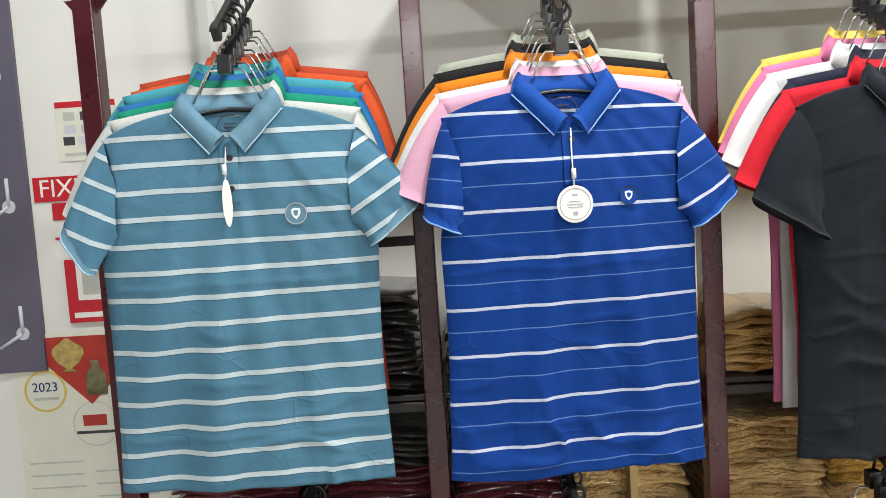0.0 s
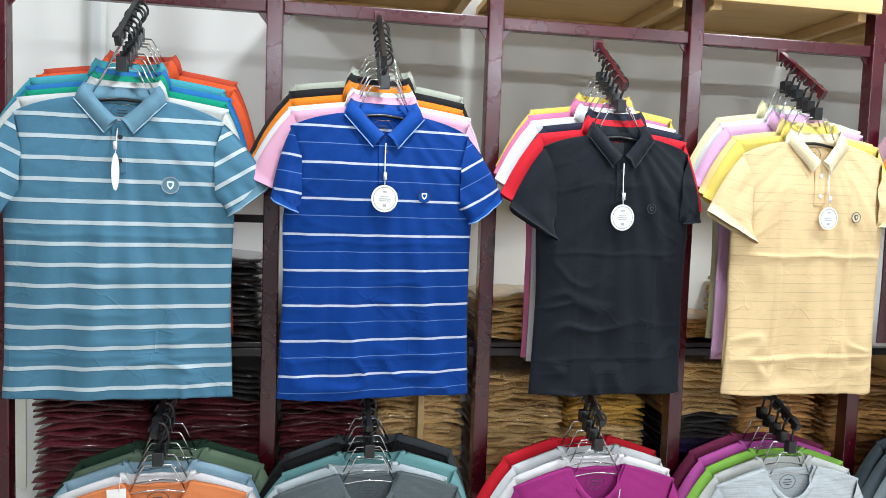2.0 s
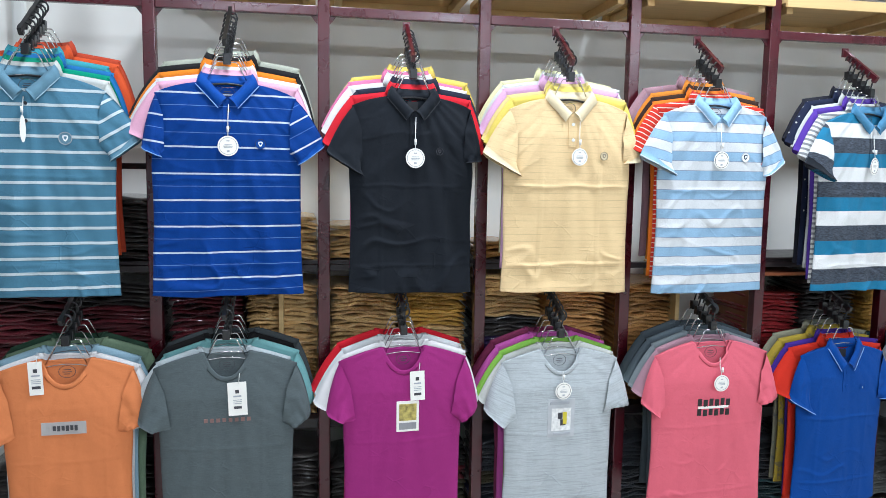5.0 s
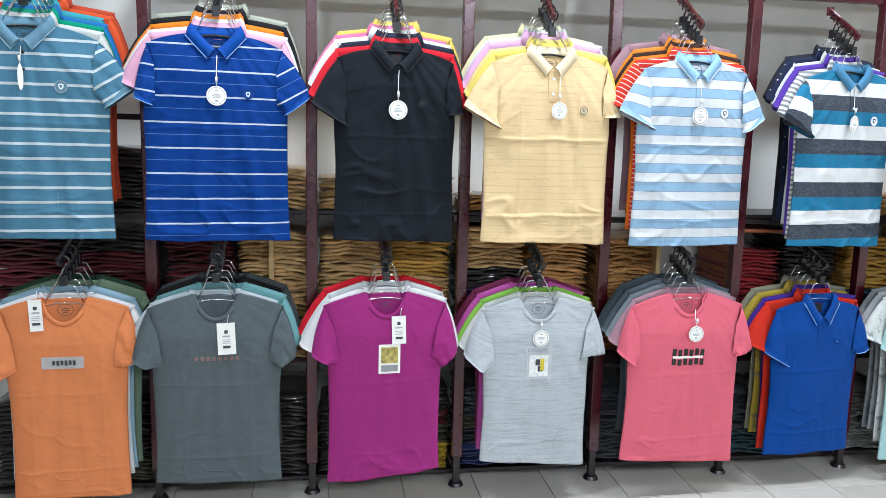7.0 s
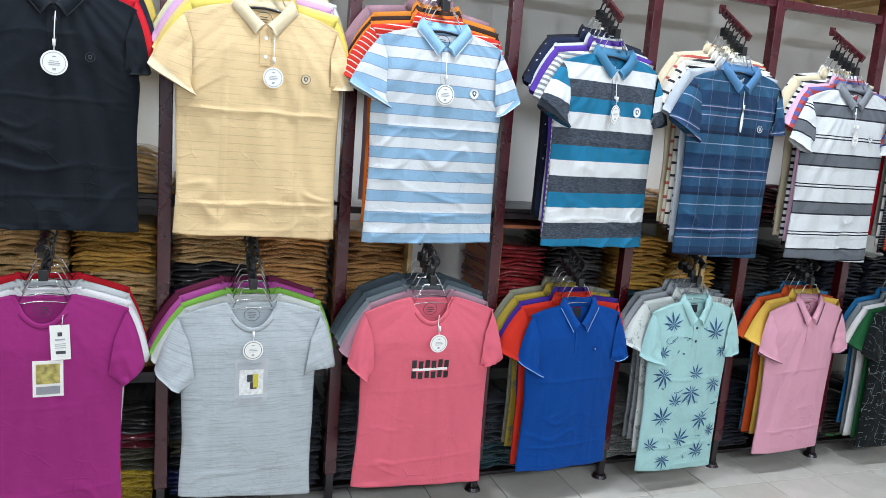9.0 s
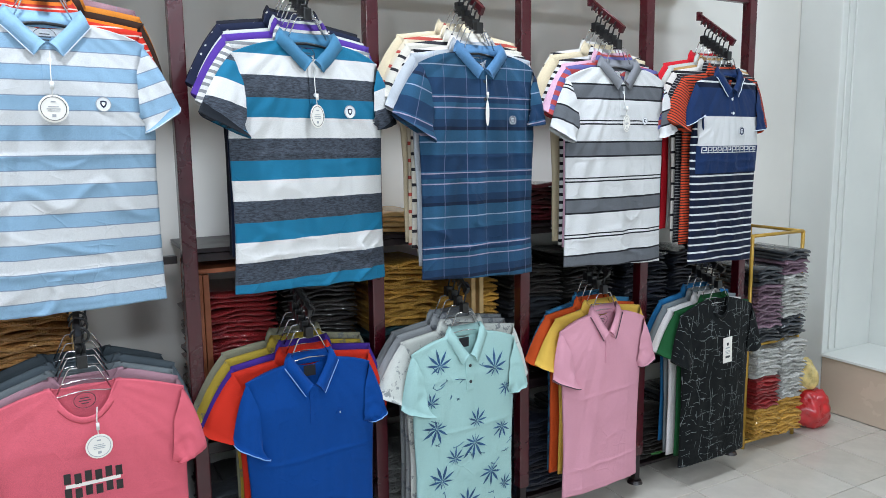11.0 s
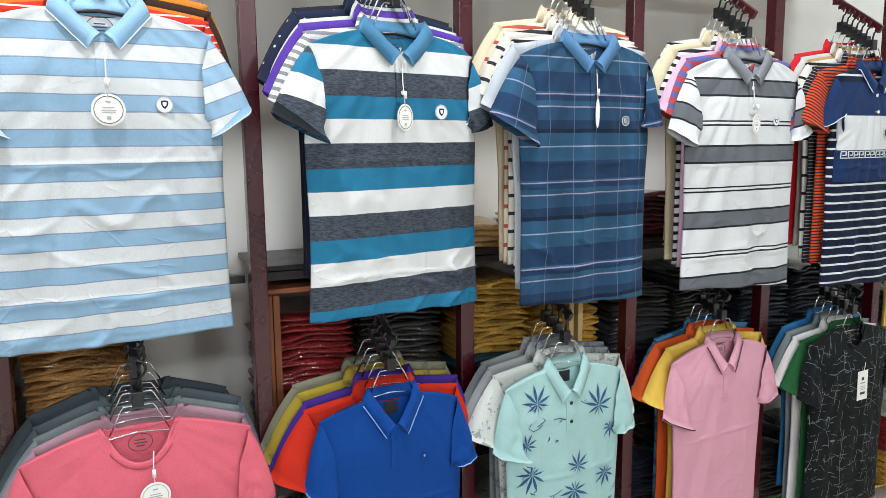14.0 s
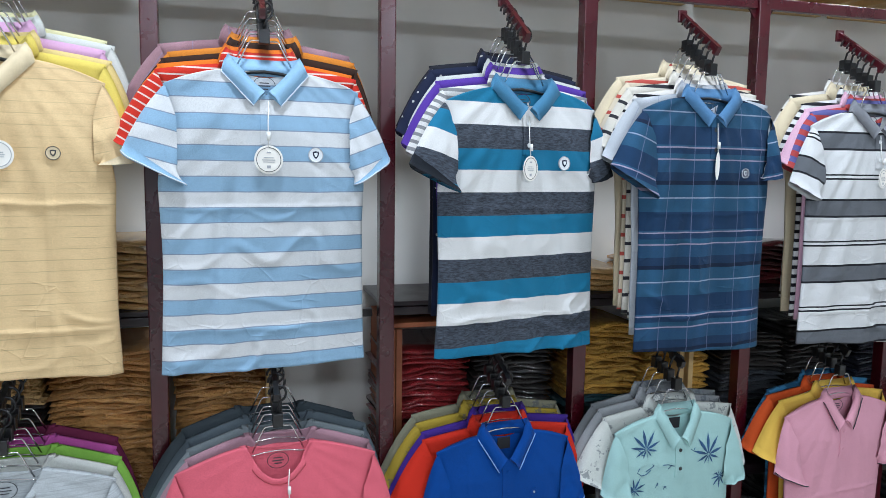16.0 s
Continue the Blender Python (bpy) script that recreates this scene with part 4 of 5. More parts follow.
C_S7C = cloth("denim_blue_rib", srgb("5a87b2"))
C_S8 = cloth("white_slate_striped_cotton", W, [(0.0, srgb("22242a")), (0.03, srgb("70747a")), (0.25, srgb("22242a")), (0.28, srgb("eef0f0")), (0.63, srgb("22242a")), (0.655, srgb("eef0f0")), (0.69, srgb("22242a")), (0.715, srgb("eef0f0"))], 0.2, 0.108)
C_S8C = cloth("slate_rib", srgb("8d9096"))
C_S9 = cloth("navy_cotton", srgb("1a3462"))
C_S9B = cloth("navy_white_striped_cotton", srgb("17264a"), [(0.0, srgb("edf0f2")), (0.22, srgb("141f3a"))], 0.0303, 0.0092)
C_WHITE = cloth("white_cotton", srgb("eceeee"))
C_B1 = cloth("orange_cotton", srgb("ea8d56"))
C_B2 = cloth("charcoal_heather_cotton", srgb("5c6668"), extra="heather")
C_B3 = cloth("magenta_cotton", srgb("a52e7e"))
C_B4 = cloth("pale_grey_slub_cotton", srgb("c6cdcf"), extra="streak")
C_B5 = cloth("coral_cotton", srgb("ec6f80"))
C_B6 = cloth("royal_blue_cotton", srgb("05479a"))
C_B7 = cloth("mint_cotton", srgb("b4dcd8"))
C_B8 = cloth("pink_cotton", srgb("edacbe"))
C_B9 = cloth("black_scribbled_cotton", srgb("080e10"), extra="scribble")


def hue(name, h, **kw):
    return cloth(name, srgb(h), **kw)


def lines(name, a, b, period, share=0.4):
    return cloth(name, srgb(a), [(0.0, srgb(b)), (share, srgb(a))], period, 0.01)


BLACKBTN, WHITEBTN = plain("dark_button", srgb("25282c"), 0.3), plain("pale_button", srgb("dfe3e4"), 0.3)
M_BADGE_W, M_BADGE_N = plain("white_thread", srgb("e6eaec"), 0.7), plain("navy_thread", srgb("1a2440"), 0.7)
M_LABEL = plain("black_woven_label", srgb("15161a"), 0.7)
PIPE_S = plain("pale_slate_piping", srgb("9fbccb"), 0.8)
PIPE_W, PIPE_L, PIPE_D = plain("white_piping", srgb("cfd9e4"), 0.8), plain("light_blue_piping", srgb("7fa6da"), 0.8), plain("dark_piping", srgb("22262c"), 0.8)

# ---------------------------------------------------------------- front shirts of the upper row
TOP, LOW = "polo shirts of the upper row", "shirts of the lower row"


def front_polo(x, y, z, yaw, seed, mat, label, **kw):
    cutkw = {k: kw.pop(k) for k in ("shoulder", "chest", "hem", "length", "neck", "skew", "bulge", "dip", "press") if k in kw}
    c = Cut(True, seed=seed, soft_folds=1.0 if z > 1.2 else 0.45, **cutkw)
    g = kw.pop("group", TOP)
    return c, shirt(c, x, y, z, yaw, mat, label, "polo shirt", g, **kw)


c, s1 = front_polo(-0.359, 1.462, 1.80, 3, 1, C_S1, "dusty teal polo shirt with white stripes, on a hanger", collar=C_S1C, sleeve=C_S1, cuff=C_S1C, trim=PIPE_S, buttons=BLACKBTN,
                   left=(61, 54, 0.105), right=(53, 38, 0.125), shoulder=0.232, chest=0.253, hem=0.257, skew=-0.004)
tag_side(s1, c, -0.006, -0.2, 0.085, -0.1)
badge(s1, c, 0.112, -0.226, C_S1C, M_BADGE_W, 0.02, M_FAINT_INK)
c, s2 = front_polo(0.248, 1.465, 1.795, 8, 2, C_S2, "royal blue polo shirt with thin white stripes, on a hanger", collar=C_S2C, cuff=C_S2C, trim=PIPE_L, buttons=BLACKBTN,
                   left=(75, 22, 0.07), right=(56, 36, 0.122), shoulder=0.225, chest=0.24, hem=0.246, skew=-0.004)
tag_round(s2, c, -0.002, -0.235, 0.033, top=-0.1)
badge(s2, c, 0.102, -0.226, C_S2C, M_BADGE_W, 0.017, M_BADGE_N)
c, s3 = front_polo(0.867, 1.475, 1.772, 7, 3, C_S3, "plain charcoal black polo shirt on a hanger", collar=C_S3, cuff=C_S3, trim=PIPE_D, buttons=BLACKBTN, inner=M_LABEL,
                   left=(60, 32, 0.15), right=(76, 3, 0.065), shoulder=0.213, chest=0.222, hem=0.224, length=0.712, skew=-0.006, neck=0.08)
tag_round(s3, c, 0.0, -0.24, 0.034, top=-0.1)
badge(s3, c, 0.09, -0.215, C_S3, M_INK, 0.013)
c, s4 = front_polo(1.436, 1.473, 1.782, 6, 4, C_S4, "pale cream yellow polo shirt with fine slub lines", collar=C_S4C, cuff=C_S4C, buttons=WHITEBTN,
                   left=(57, 30, 0.165), right=(70, 4, 0.085), shoulder=0.234, chest=0.25, hem=0.252, length=0.728, skew=-0.008, neck=0.086, press=1.4)
tag_round(s4, c, 0.025, -0.235, 0.031, top=-0.1)
badge(s4, c, 0.128, -0.23, C_S4C, M_INK, 0.015)
c, s5 = front_polo(2.015, 1.482, 1.78, 6, 5, C_S5, "sky blue and white striped polo shirt on a hanger", collar=C_S5C, cuff=C_S5C, trim=PIPE_W, buttons=WHITEBTN,
                   left=(58, 26, 0.16), right=(61, 32, 0.12), shoulder=0.224, chest=0.24, hem=0.243, press=0.9)
tag_round(s5, c, 0.0, -0.235, 0.033, top=-0.1, ring=M_INK)
badge(s5, c, 0.112, -0.222, M_BADGE_W, M_BADGE_N, 0.018, M_FAINT_INK)
c, s6 = front_polo(2.672, 1.49, 1.768, 13, 6, C_S6, "white, slate and teal broad-striped polo shirt on a hanger", collar=C_S6C, cuff=C_S3, buttons=WHITEBTN,
                   left=(58, 27, 0.15), right=(69, 18, 0.08), shoulder=0.24, chest=0.252, hem=0.254, length=0.727, skew=-0.008, neck=0.092)
tag_round(s6, c, 0.0, -0.235, 0.033, 0.7, top=-0.1, ring=M_INK)
badge(s6, c, 0.115, -0.22, M_BADGE_W, M_BADGE_N, 0.019, M_FAINT_INK)
c, s7 = front_polo(3.245, 1.495, 1.768, 7, 7, C_S7, "navy plaid polo shirt with thin pale lines", collar=C_S7C, cuff=C_S7, buttons=BLACKBTN,
                   left=(56, 32, 0.17), right=(74, 6, 0.09), shoulder=0.236, chest=0.236, hem=0.232, length=0.755, skew=-0.012, neck=0.092)
tag_side(s7, c, 0.008, -0.22, 0.08, -0.1)
badge(s7, c, 0.12, -0.24, M_BADGE_N, M_BADGE_W, 0.014)
c, s8 = front_polo(3.83, 1.495, 1.748, 5, 8, C_S8, "white polo shirt with slate and black stripes", collar=C_S8C, cuff=C_WHITE, buttons=WHITEBTN,
                   left=(65, 32, 0.1), right=(66, 18, 0.12), shoulder=0.25, chest=0.25, hem=0.252, length=0.745, skew=-0.012, neck=0.092)
tag_round(s8, c, 0.0, -0.23, 0.03, 0.6, top=-0.1)
badge(s8, c, 0.12, -0.22, M_BADGE_W, M_BADGE_N, 0.014, M_FAINT_INK)
c, s9 = front_polo(4.40, 1.495, 1.735, 4, 9, C_S9B, "navy polo shirt with white chest panel and lower stripes", collar=C_S9, sleeve=C_S9, cuff=C_S9, trim=PIPE_W, buttons=WHITEBTN,
                   left=(66, -28, 0.12), right=(72, 2, 0.09), shoulder=0.19, chest=0.205, hem=0.2, length=0.77, skew=-0.008, neck=0.07)
put_mesh("yoke_panel", patch_mesh(c, -0.178, 0.178, -0.19, -0.078, 0.0025, 48, 16, "yoke_panel"), C_S9, s9)
put_mesh("chest_panel", patch_mesh(c, -0.185, 0.185, -0.302, -0.188, 0.003, 48, 16, "chest_panel"), C_WHITE, s9, None, "white chest panel")
put_mesh("lower_panel", patch_mesh(c, -0.19, 0.19, -0.408, -0.300, 0.002, 48, 16, "lower_panel"), C_S9, s9)
for k in range(12):
    xk = -0.170 + 0.0285 * k
    for dx0, dx1, dz0, dz1 in ((0.0, 0.0235, -0.3085, -0.305), (0.0, 0.0035, -0.326, -0.309), (0.020, 0.0235, -0.320, -0.309), (0.009, 0.0195, -0.3205, -0.317), (0.0, 0.0285, -0.3295, -0.3265)):
        put_mesh("key_motif", patch_mesh(c, xk + dx0, xk + dx1, dz0, dz1, 0.0034, 2, 1, "key_motif"), C_WHITE, s9)
badge(s9, c, 0.06, -0.245, M_BADGE_N, M_BADGE_W, 0.017, lift=0.004)

# ---------------------------------------------------------------- front shirts of the lower row


def front_tee(x, y, z, yaw, seed, mat, label, **kw):
    cutkw = {k: kw.pop(k) for k in ("shoulder", "chest", "hem", "length", "neck", "skew", "bulge", "dip", "press") if k in kw}
    cutkw.setdefault("neck", 0.078)
    cutkw.setdefault("dip", 0.085)
    c = Cut(False, seed=seed, soft_folds=0.38, press=0.3, **cutkw)
    return c, shirt(c, x, y, z, yaw, mat, label, "t-shirt", LOW, **kw)


c, b1 = front_tee(-0.27, 1.44, 0.862, 3, 11, C_B1, "plain orange crew-neck t-shirt with a chest patch", left=(70, 54, 0.09), right=(78, 25, 0.07), shoulder=0.208, chest=0.195, hem=0.192, length=0.725, skew=-0.006)
put_mesh("chest_patch", patch_mesh(c, -0.075, 0.06, -0.245, -0.203, 0.002, 10, 4, "chest_patch"), plain("grey_print_patch", srgb("a9a5a2"), 0.5), b1, None, "grey printed chest patch")
for k in range(6):
    xk = -0.04 + 0.013 * k
    put_mesh("print_bar", patch_mesh(c, xk, xk + 0.009, -0.231 - 0.002 * (k % 2), -0.215, 0.0036, 2, 2, "print_bar"), M_INK, b1)
tag_card(b1, c, -0.085, -0.055, 0.042, 0.11)
c, b2 = front_tee(0.235, 1.44, 0.87, 3, 12, C_B2, "charcoal heather crew-neck t-shirt with a faint print", left=(72, 28, 0.065), right=(74, 35, 0.08), shoulder=0.235, chest=0.222, hem=0.222, length=0.70, skew=-0.01)
for k in range(8):
    xk = -0.075 + 0.02 * k
    put_mesh("print_bar", patch_mesh(c, xk, xk + 0.012, -0.235, -0.222, 0.0018, 2, 2, "print_bar"), plain("faded_rust_ink", srgb("7d5f5a"), 0.8), b2)
tag_card(b2, c, 0.035, -0.155, 0.062, 0.115)
c, b3 = front_tee(0.838, 1.44, 0.872, 3, 13, C_B3, "plain magenta crew-neck t-shirt with card tickets", left=(75, 25, 0.068), right=(74, 42, 0.09), shoulder=0.228, chest=0.212, hem=0.213, length=0.71, skew=0.014)
tag_card(b3, c, 0.045, -0.135, 0.052, 0.105)
p = put_mesh("chest_patch", patch_mesh(c, -0.028, 0.052, -0.30, -0.19, 0.002, 6, 8, "chest_patch"), M_TAG, b3, None, "white card with a coloured picture")
put_mesh("patch_picture", patch_mesh(c, -0.019, 0.043, -0.26, -0.2, 0.0036, 4, 4, "patch_picture"), plain("yellow_grey_print", srgb("a89a52"), 0.6, 0, 0, 0.5, 60), p)
put_mesh("print_bar", patch_mesh(c, -0.019, 0.043, -0.292, -0.268, 0.0036, 4, 2, "print_bar"), plain("grey_print", srgb("8f8f92"), 0.6), p)
c, b4 = front_tee(1.432, 1.478, 0.838, 3, 14, C_B4, "pale grey slub crew-neck t-shirt with a square print", left=(68, 42, 0.1), right=(72, 8, 0.07), shoulder=0.23, chest=0.215, hem=0.217, length=0.668, skew=-0.022, neck=0.083)
tag_round(b4, c, 0.0, -0.15, 0.032, top=-0.08, ring=M_INK)
p = put_mesh("chest_print", patch_mesh(c, -0.053, 0.053, -0.33, -0.185, 0.0016, 8, 10, "chest_print"), plain("pale_grey_print", srgb("b3b6b8"), 0.7), b4, None, "grey square print with a yellow figure shape")
put_mesh("print_frame", patch_mesh(c, -0.038, 0.038, -0.305, -0.22, 0.003, 6, 6, "print_frame"), plain("white_print", srgb("dcdcd8"), 0.7, 0, 0, 0.2, 90), p)
for x0, x1, z0, z1, mm in ((-0.014, 0.004, -0.26, -0.236, M_INK), (-0.004, 0.018, -0.285, -0.262, M_INK), (0.006, 0.022, -0.282, -0.235, plain("yellow_print", srgb("cfc030"), 0.7)), (-0.045, 0.03, -0.205, -0.194, M_FAINT_INK), (-0.03, 0.035, -0.322, -0.312, M_FAINT_INK)):
    put_mesh("print_block", patch_mesh(c, x0, x1, z0, z1, 0.0044, 2, 2, "print_block"), mm, p)
c, b5 = front_tee(2.035, 1.458, 0.856, 3, 15, C_B5, "coral pink crew-neck t-shirt with black chest print", left=(74, 38, 0.085), right=(72, 18, 0.09), shoulder=0.243, chest=0.24, hem=0.25, length=0.695, skew=-0.02, neck=0.08)
tag_round(b5, c, 0.02, -0.155, 0.032, top=-0.06)
for k in range(6):
    xk = -0.065 + 0.024 * k
    for z0, z1 in ((-0.284, -0.262), (-0.246, -0.222)):
        put_mesh("print_bar", patch_mesh(c, xk, xk + 0.016, z0 - 0.003 * (k % 2), z1 + 0.004 * ((k + 1) % 2), 0.0018, 2, 2, "print_bar"), M_BLACK, b5)


def lettering(text, size, parent, c, x, z, material):
    cu = bpy.data.curves.new("lettering", "FONT")
    cu.body, cu.size, cu.extrude = text, size, 0.0004
    cu.align_x = cu.align_y = "CENTER"
    tmp = bpy.data.objects.new("lettering_source", cu)
    scene.collection.objects.link(tmp)
    me = bpy.data.meshes.new_from_object(tmp.evaluated_get(bpy.context.evaluated_depsgraph_get()))
    bpy.data.objects.remove(tmp)
    for v in me.vertices:
        v.co = Vector((v.co.x + x, (c.front(v.co.x + x, v.co.y + z) if c else 0.0) - 0.0022 - v.co.z, v.co.y + z))
    me.materials.clear()
    return put_mesh("lettering", me, material, parent)


put_mesh("print_strip", patch_mesh(c, -0.062, 0.066, -0.257, -0.248, 0.0018, 12, 2, "print_strip"), M_TAG, b5)
c, b6 = front_polo(2.65, 1.51, 0.838, 4, 16, C_B6, "plain royal blue polo shirt on a hanger", collar=C_B6, cuff=C_B6, trim=PIPE_L, buttons=C_B6, inner=M_LABEL, group=LOW,
                   left=(74, 28, 0.12), right=(72, 12, 0.07), shoulder=0.2, chest=0.205, hem=0.205, length=0.69, neck=0.07, dip=0.1)
badge(b6, c, 0.08, -0.2, C_B6, C_B6, 0.012)
c, b7 = front_polo(3.19, 1.505, 0.85, 4, 17, C_B7, "pale mint polo shirt printed with navy palm leaves", collar=C_B7, cuff=C_B7, buttons=BLACKBTN, inner=M_LABEL, group=LOW,
                   left=(76, 14, 0.12), right=(72, 12, 0.09), shoulder=0.21, chest=0.205, hem=0.2, length=0.755, skew=-0.01, neck=0.066, dip=0.1)


def leaf_print(c, x, z, size, turn):
    """A fan of narrow pointed leaflets, the middle ones longest, on a short stem."""
    verts, faces = [], []
    fan = [(-150, 0.5), (-112, 0.68), (-76, 0.85), (-38, 0.97), (0, 1.0), (36, 0.95), (74, 0.84), (114, 0.66), (150, 0.48), (180, 0.55)]
    for spread, share in fan:
        a = math.radians(turn + spread)
        ln = size * share
        wide = 0.3 if spread == 180 else 1.0
        dx, dz = math.cos(a), math.sin(a)
        i = len(verts)
        for f, w in ((0.05, 0.012), (0.35, 0.07), (0.62, 0.075), (0.85, 0.03), (1.0, 0.0)):
            for sgn in (-1, 1):
                px, pz = x + dx * ln * f - dz * ln * w * wide * sgn, z + dz * ln * f + dx * ln * w * wide * sgn
                verts.append((px, c.front(px, pz) - 0.0016, pz))
        for q in range(4):
            faces.append((i + 2 * q, i + 2 * q + 1, i + 2 * q + 3, i + 2 * q + 2))
    return mesh_of("leaf_print", verts, faces, False)


M_LEAF = plain("navy_leaf_ink", srgb("2a5078"), 0.8, 0, 0, 0.4, 40)
rl = random.Random(3)
for lx, lz, ls in ((-0.115, -0.12, 0.06), (0.105, -0.16, 0.068), (0.155, -0.235, 0.04), (-0.15, -0.24, 0.04), (-0.13, -0.33, 0.062), (0.03, -0.335, 0.05), (0.02, -0.41, 0.066), (0.14, -0.38, 0.05), (-0.06, -0.45, 0.045),
                   (-0.11, -0.52, 0.062), (0.09, -0.53, 0.06), (0.155, -0.6, 0.042), (-0.01, -0.62, 0.06), (-0.15, -0.64, 0.045), (0.1, -0.685, 0.055), (-0.08, -0.7, 0.05)):
    put_mesh("leaf_print", leaf_print(c, lx, lz, ls, rl.choice((60, 95, 120, 260)) + rl.uniform(-20, 20)), M_LEAF, b7)
for k in range(26):
    x0, z0 = rl.uniform(-0.17, 0.17), rl.uniform(-0.72, -0.1)
    pts = []
    for q in range(5):
        pts.append((x0, c.front(x0, z0) - 0.0002, z0))
        x0 += rl.uniform(-0.012, 0.02)
        z0 += rl.uniform(-0.014, 0.012)
    put_mesh("twig_print", tube_mesh("twig_print", pts, 0.0013, 4), M_LEAF, b7)
c, b8 = front_polo(3.83, 1.545, 0.838, 4, 18, C_B8, "plain pink polo shirt on a hanger", collar=C_B8, cuff=C_B8, trim=PIPE_D, buttons=C_B8, group=LOW,
                   left=(80, 20, 0.12), right=(72, 12, 0.1), shoulder=0.225, chest=0.205, hem=0.2, length=0.73, neck=0.068, dip=0.105)
c, b9 = front_tee(4.43, 1.52, 0.80, 2, 19, C_B9, "black crew-neck t-shirt with pale scribbled print", left=(74, 30, 0.08), right=(74, 18, 0.08), shoulder=0.225, chest=0.205, hem=0.205, length=0.70, neck=0.062, dip=0.075)
tag_card(b9, c, 0.03, -0.22, 0.055, 0.11)

# ---------------------------------------------------------------- the shirts hanging behind them
REAR_TOP = [
    [hue("off_white_cotton", "d8dcd6"), hue("emerald_cotton", "159a78"), hue("mid_blue_cotton", "2b77b8"), hue("aqua_teal_cotton", "4aa7b4"), hue("burnt_orange_cotton", "e0592b"), hue("rust_red_cotton", "c24a2c")],
    [hue("pale_pink_cotton", "f2b7cf"), hue("white_cotton_plain", "f2f0ee"), hue("bright_orange_cotton", "f08a1e"), hue("black_cotton", "1c1b1c"), hue("sage_grey_cotton", "b3b7a6")],
    [hue("scarlet_cotton", "dd2030"), hue("dark_navy_cotton", "262a3c"), hue("white_cotton_plain", "f2f0ee"), hue("rose_pink_cotton", "e27fa8"), hue("primrose_cotton", "f0d465")],
    [hue("bright_yellow_cotton", "f2dc6a"), hue("butter_yellow_cotton", "f0d88e"), hue("orchid_cotton", "e6b6da"), hue("pearl_cotton", "dfe2da"), hue("lemon_cotton", "ece8b4")],
    [lines("red_white_lines", "d83422", "f0d8cc", 0.018, 0.2), hue("vivid_orange_cotton", "f07c1c"), hue("dark_brown_cotton", "3a2418"), hue("amber_cotton", "e08a2c"), hue("mauve_cotton", "a48088", extra="plaid")],
    [lines("grey_white_lines", "e8e8e4", "8f9294", 0.02, 0.45), hue("violet_cotton", "5b3aa4"), hue("off_white_cotton", "d8dcd6"), hue("navy_dotted_cotton", "1b2440", extra="dots"), hue("ink_cotton", "20222c")],
    [hue("grey_check_cotton", "c3c9cf", extra="plaid"), lines("white_black_lines", "eeeae2", "1c1c22", 0.062, 0.16), lines("ivory_black_lines", "e9e4d6", "34343a", 0.05, 0.2), lines("cream_red_lines", "efe2c6", "c4564a", 0.055, 0.2), hue("cream_cotton", "efe0bd")],
    [lines("lilac_red_lines", "6a6aa8", "c2504e", 0.036, 0.5), hue("blush_cotton", "edc0d6"), lines("black_white_fine_lines", "ebebea", "22222a", 0.028, 0.4), hue("cream_cotton", "efe0bd"), lines("white_black_lines", "eeeae2", "1c1c22", 0.062, 0.16)],
    [lines("orange_black_lines", "d8502a", "2a2224", 0.0105, 0.4), lines("black_grey_lines", "1e1e24", "9c9c9e", 0.012, 0.22), lines("white_black_lines", "eeeae2", "1c1c22", 0.062, 0.16), hue("camel_cotton", "c8a064"), hue("off_white_cotton", "d8dcd6"), hue("scarlet_cotton", "dd2030")],
]
REAR_LOW = [
    [hue("white_cotton_plain", "f2f0ee"), hue("pale_blue_cotton", "a9cbdc"), hue("sage_green_cotton", "7d9478"), hue("deep_green_cotton", "2e4a38")],
    [hue("silver_cotton", "c4ced0"), hue("sea_green_cotton", "7fb4b4"), hue("black_cotton", "1c1b1c"), hue("graphite_cotton", "4c5254")],
    [hue("white_cotton_plain", "f2f0ee"), hue("white_cotton", "eceeee"), hue("scarlet_cotton", "dd2030")],
    [hue("pearl_cotton", "dfe2da"), hue("lime_cotton", "9ed85a"), hue("orchid_pink_cotton", "d060b4"), hue("wine_cotton", "7c2c50")],
    [hue("dusty_mauve_cotton", "b08894"), hue("ash_cotton", "8a9498"), hue("slate_cotton", "66727a"), hue("dark_slate_cotton", "4a545a")],
    [hue("vermilion_cotton", "d6301a"), hue("indigo_cotton", "4a2f96"), hue("mustard_print_cotton", "c2a83c", extra="print"), hue("khaki_print_cotton", "96947c", extra="print")],
    [hue("white_print_cotton", "dfe3dc", extra="print"), hue("grey_print_cotton", "a4a8aa", extra="print"), hue("ash_print_cotton", "8f9496", extra="print")],
    [hue("yellow_cotton", "f7cb58"), hue("orange_red_cotton", "dd5a22"), hue("blue_frond_cotton", "4a8cb8", extra="fronds")],
    [hue("forest_green_cotton", "1f5a30"), hue("white_cotton_plain", "f2f0ee"), hue("ash_cotton", "8a9498"), hue("steel_blue_cotton", "2f78b0")],
]
FRONT_TOP = [(-0.359, 1.462, 1.80, 3), (0.248, 1.465, 1.795, 8), (0.867, 1.475, 1.772, 7), (1.436, 1.473, 1.782, 6), (2.015, 1.482, 1.78, 6), (2.672, 1.49, 1.768, 13), (3.245, 1.495, 1.768, 7), (3.83, 1.495, 1.748, 5), (4.40, 1.495, 1.735, 4)]
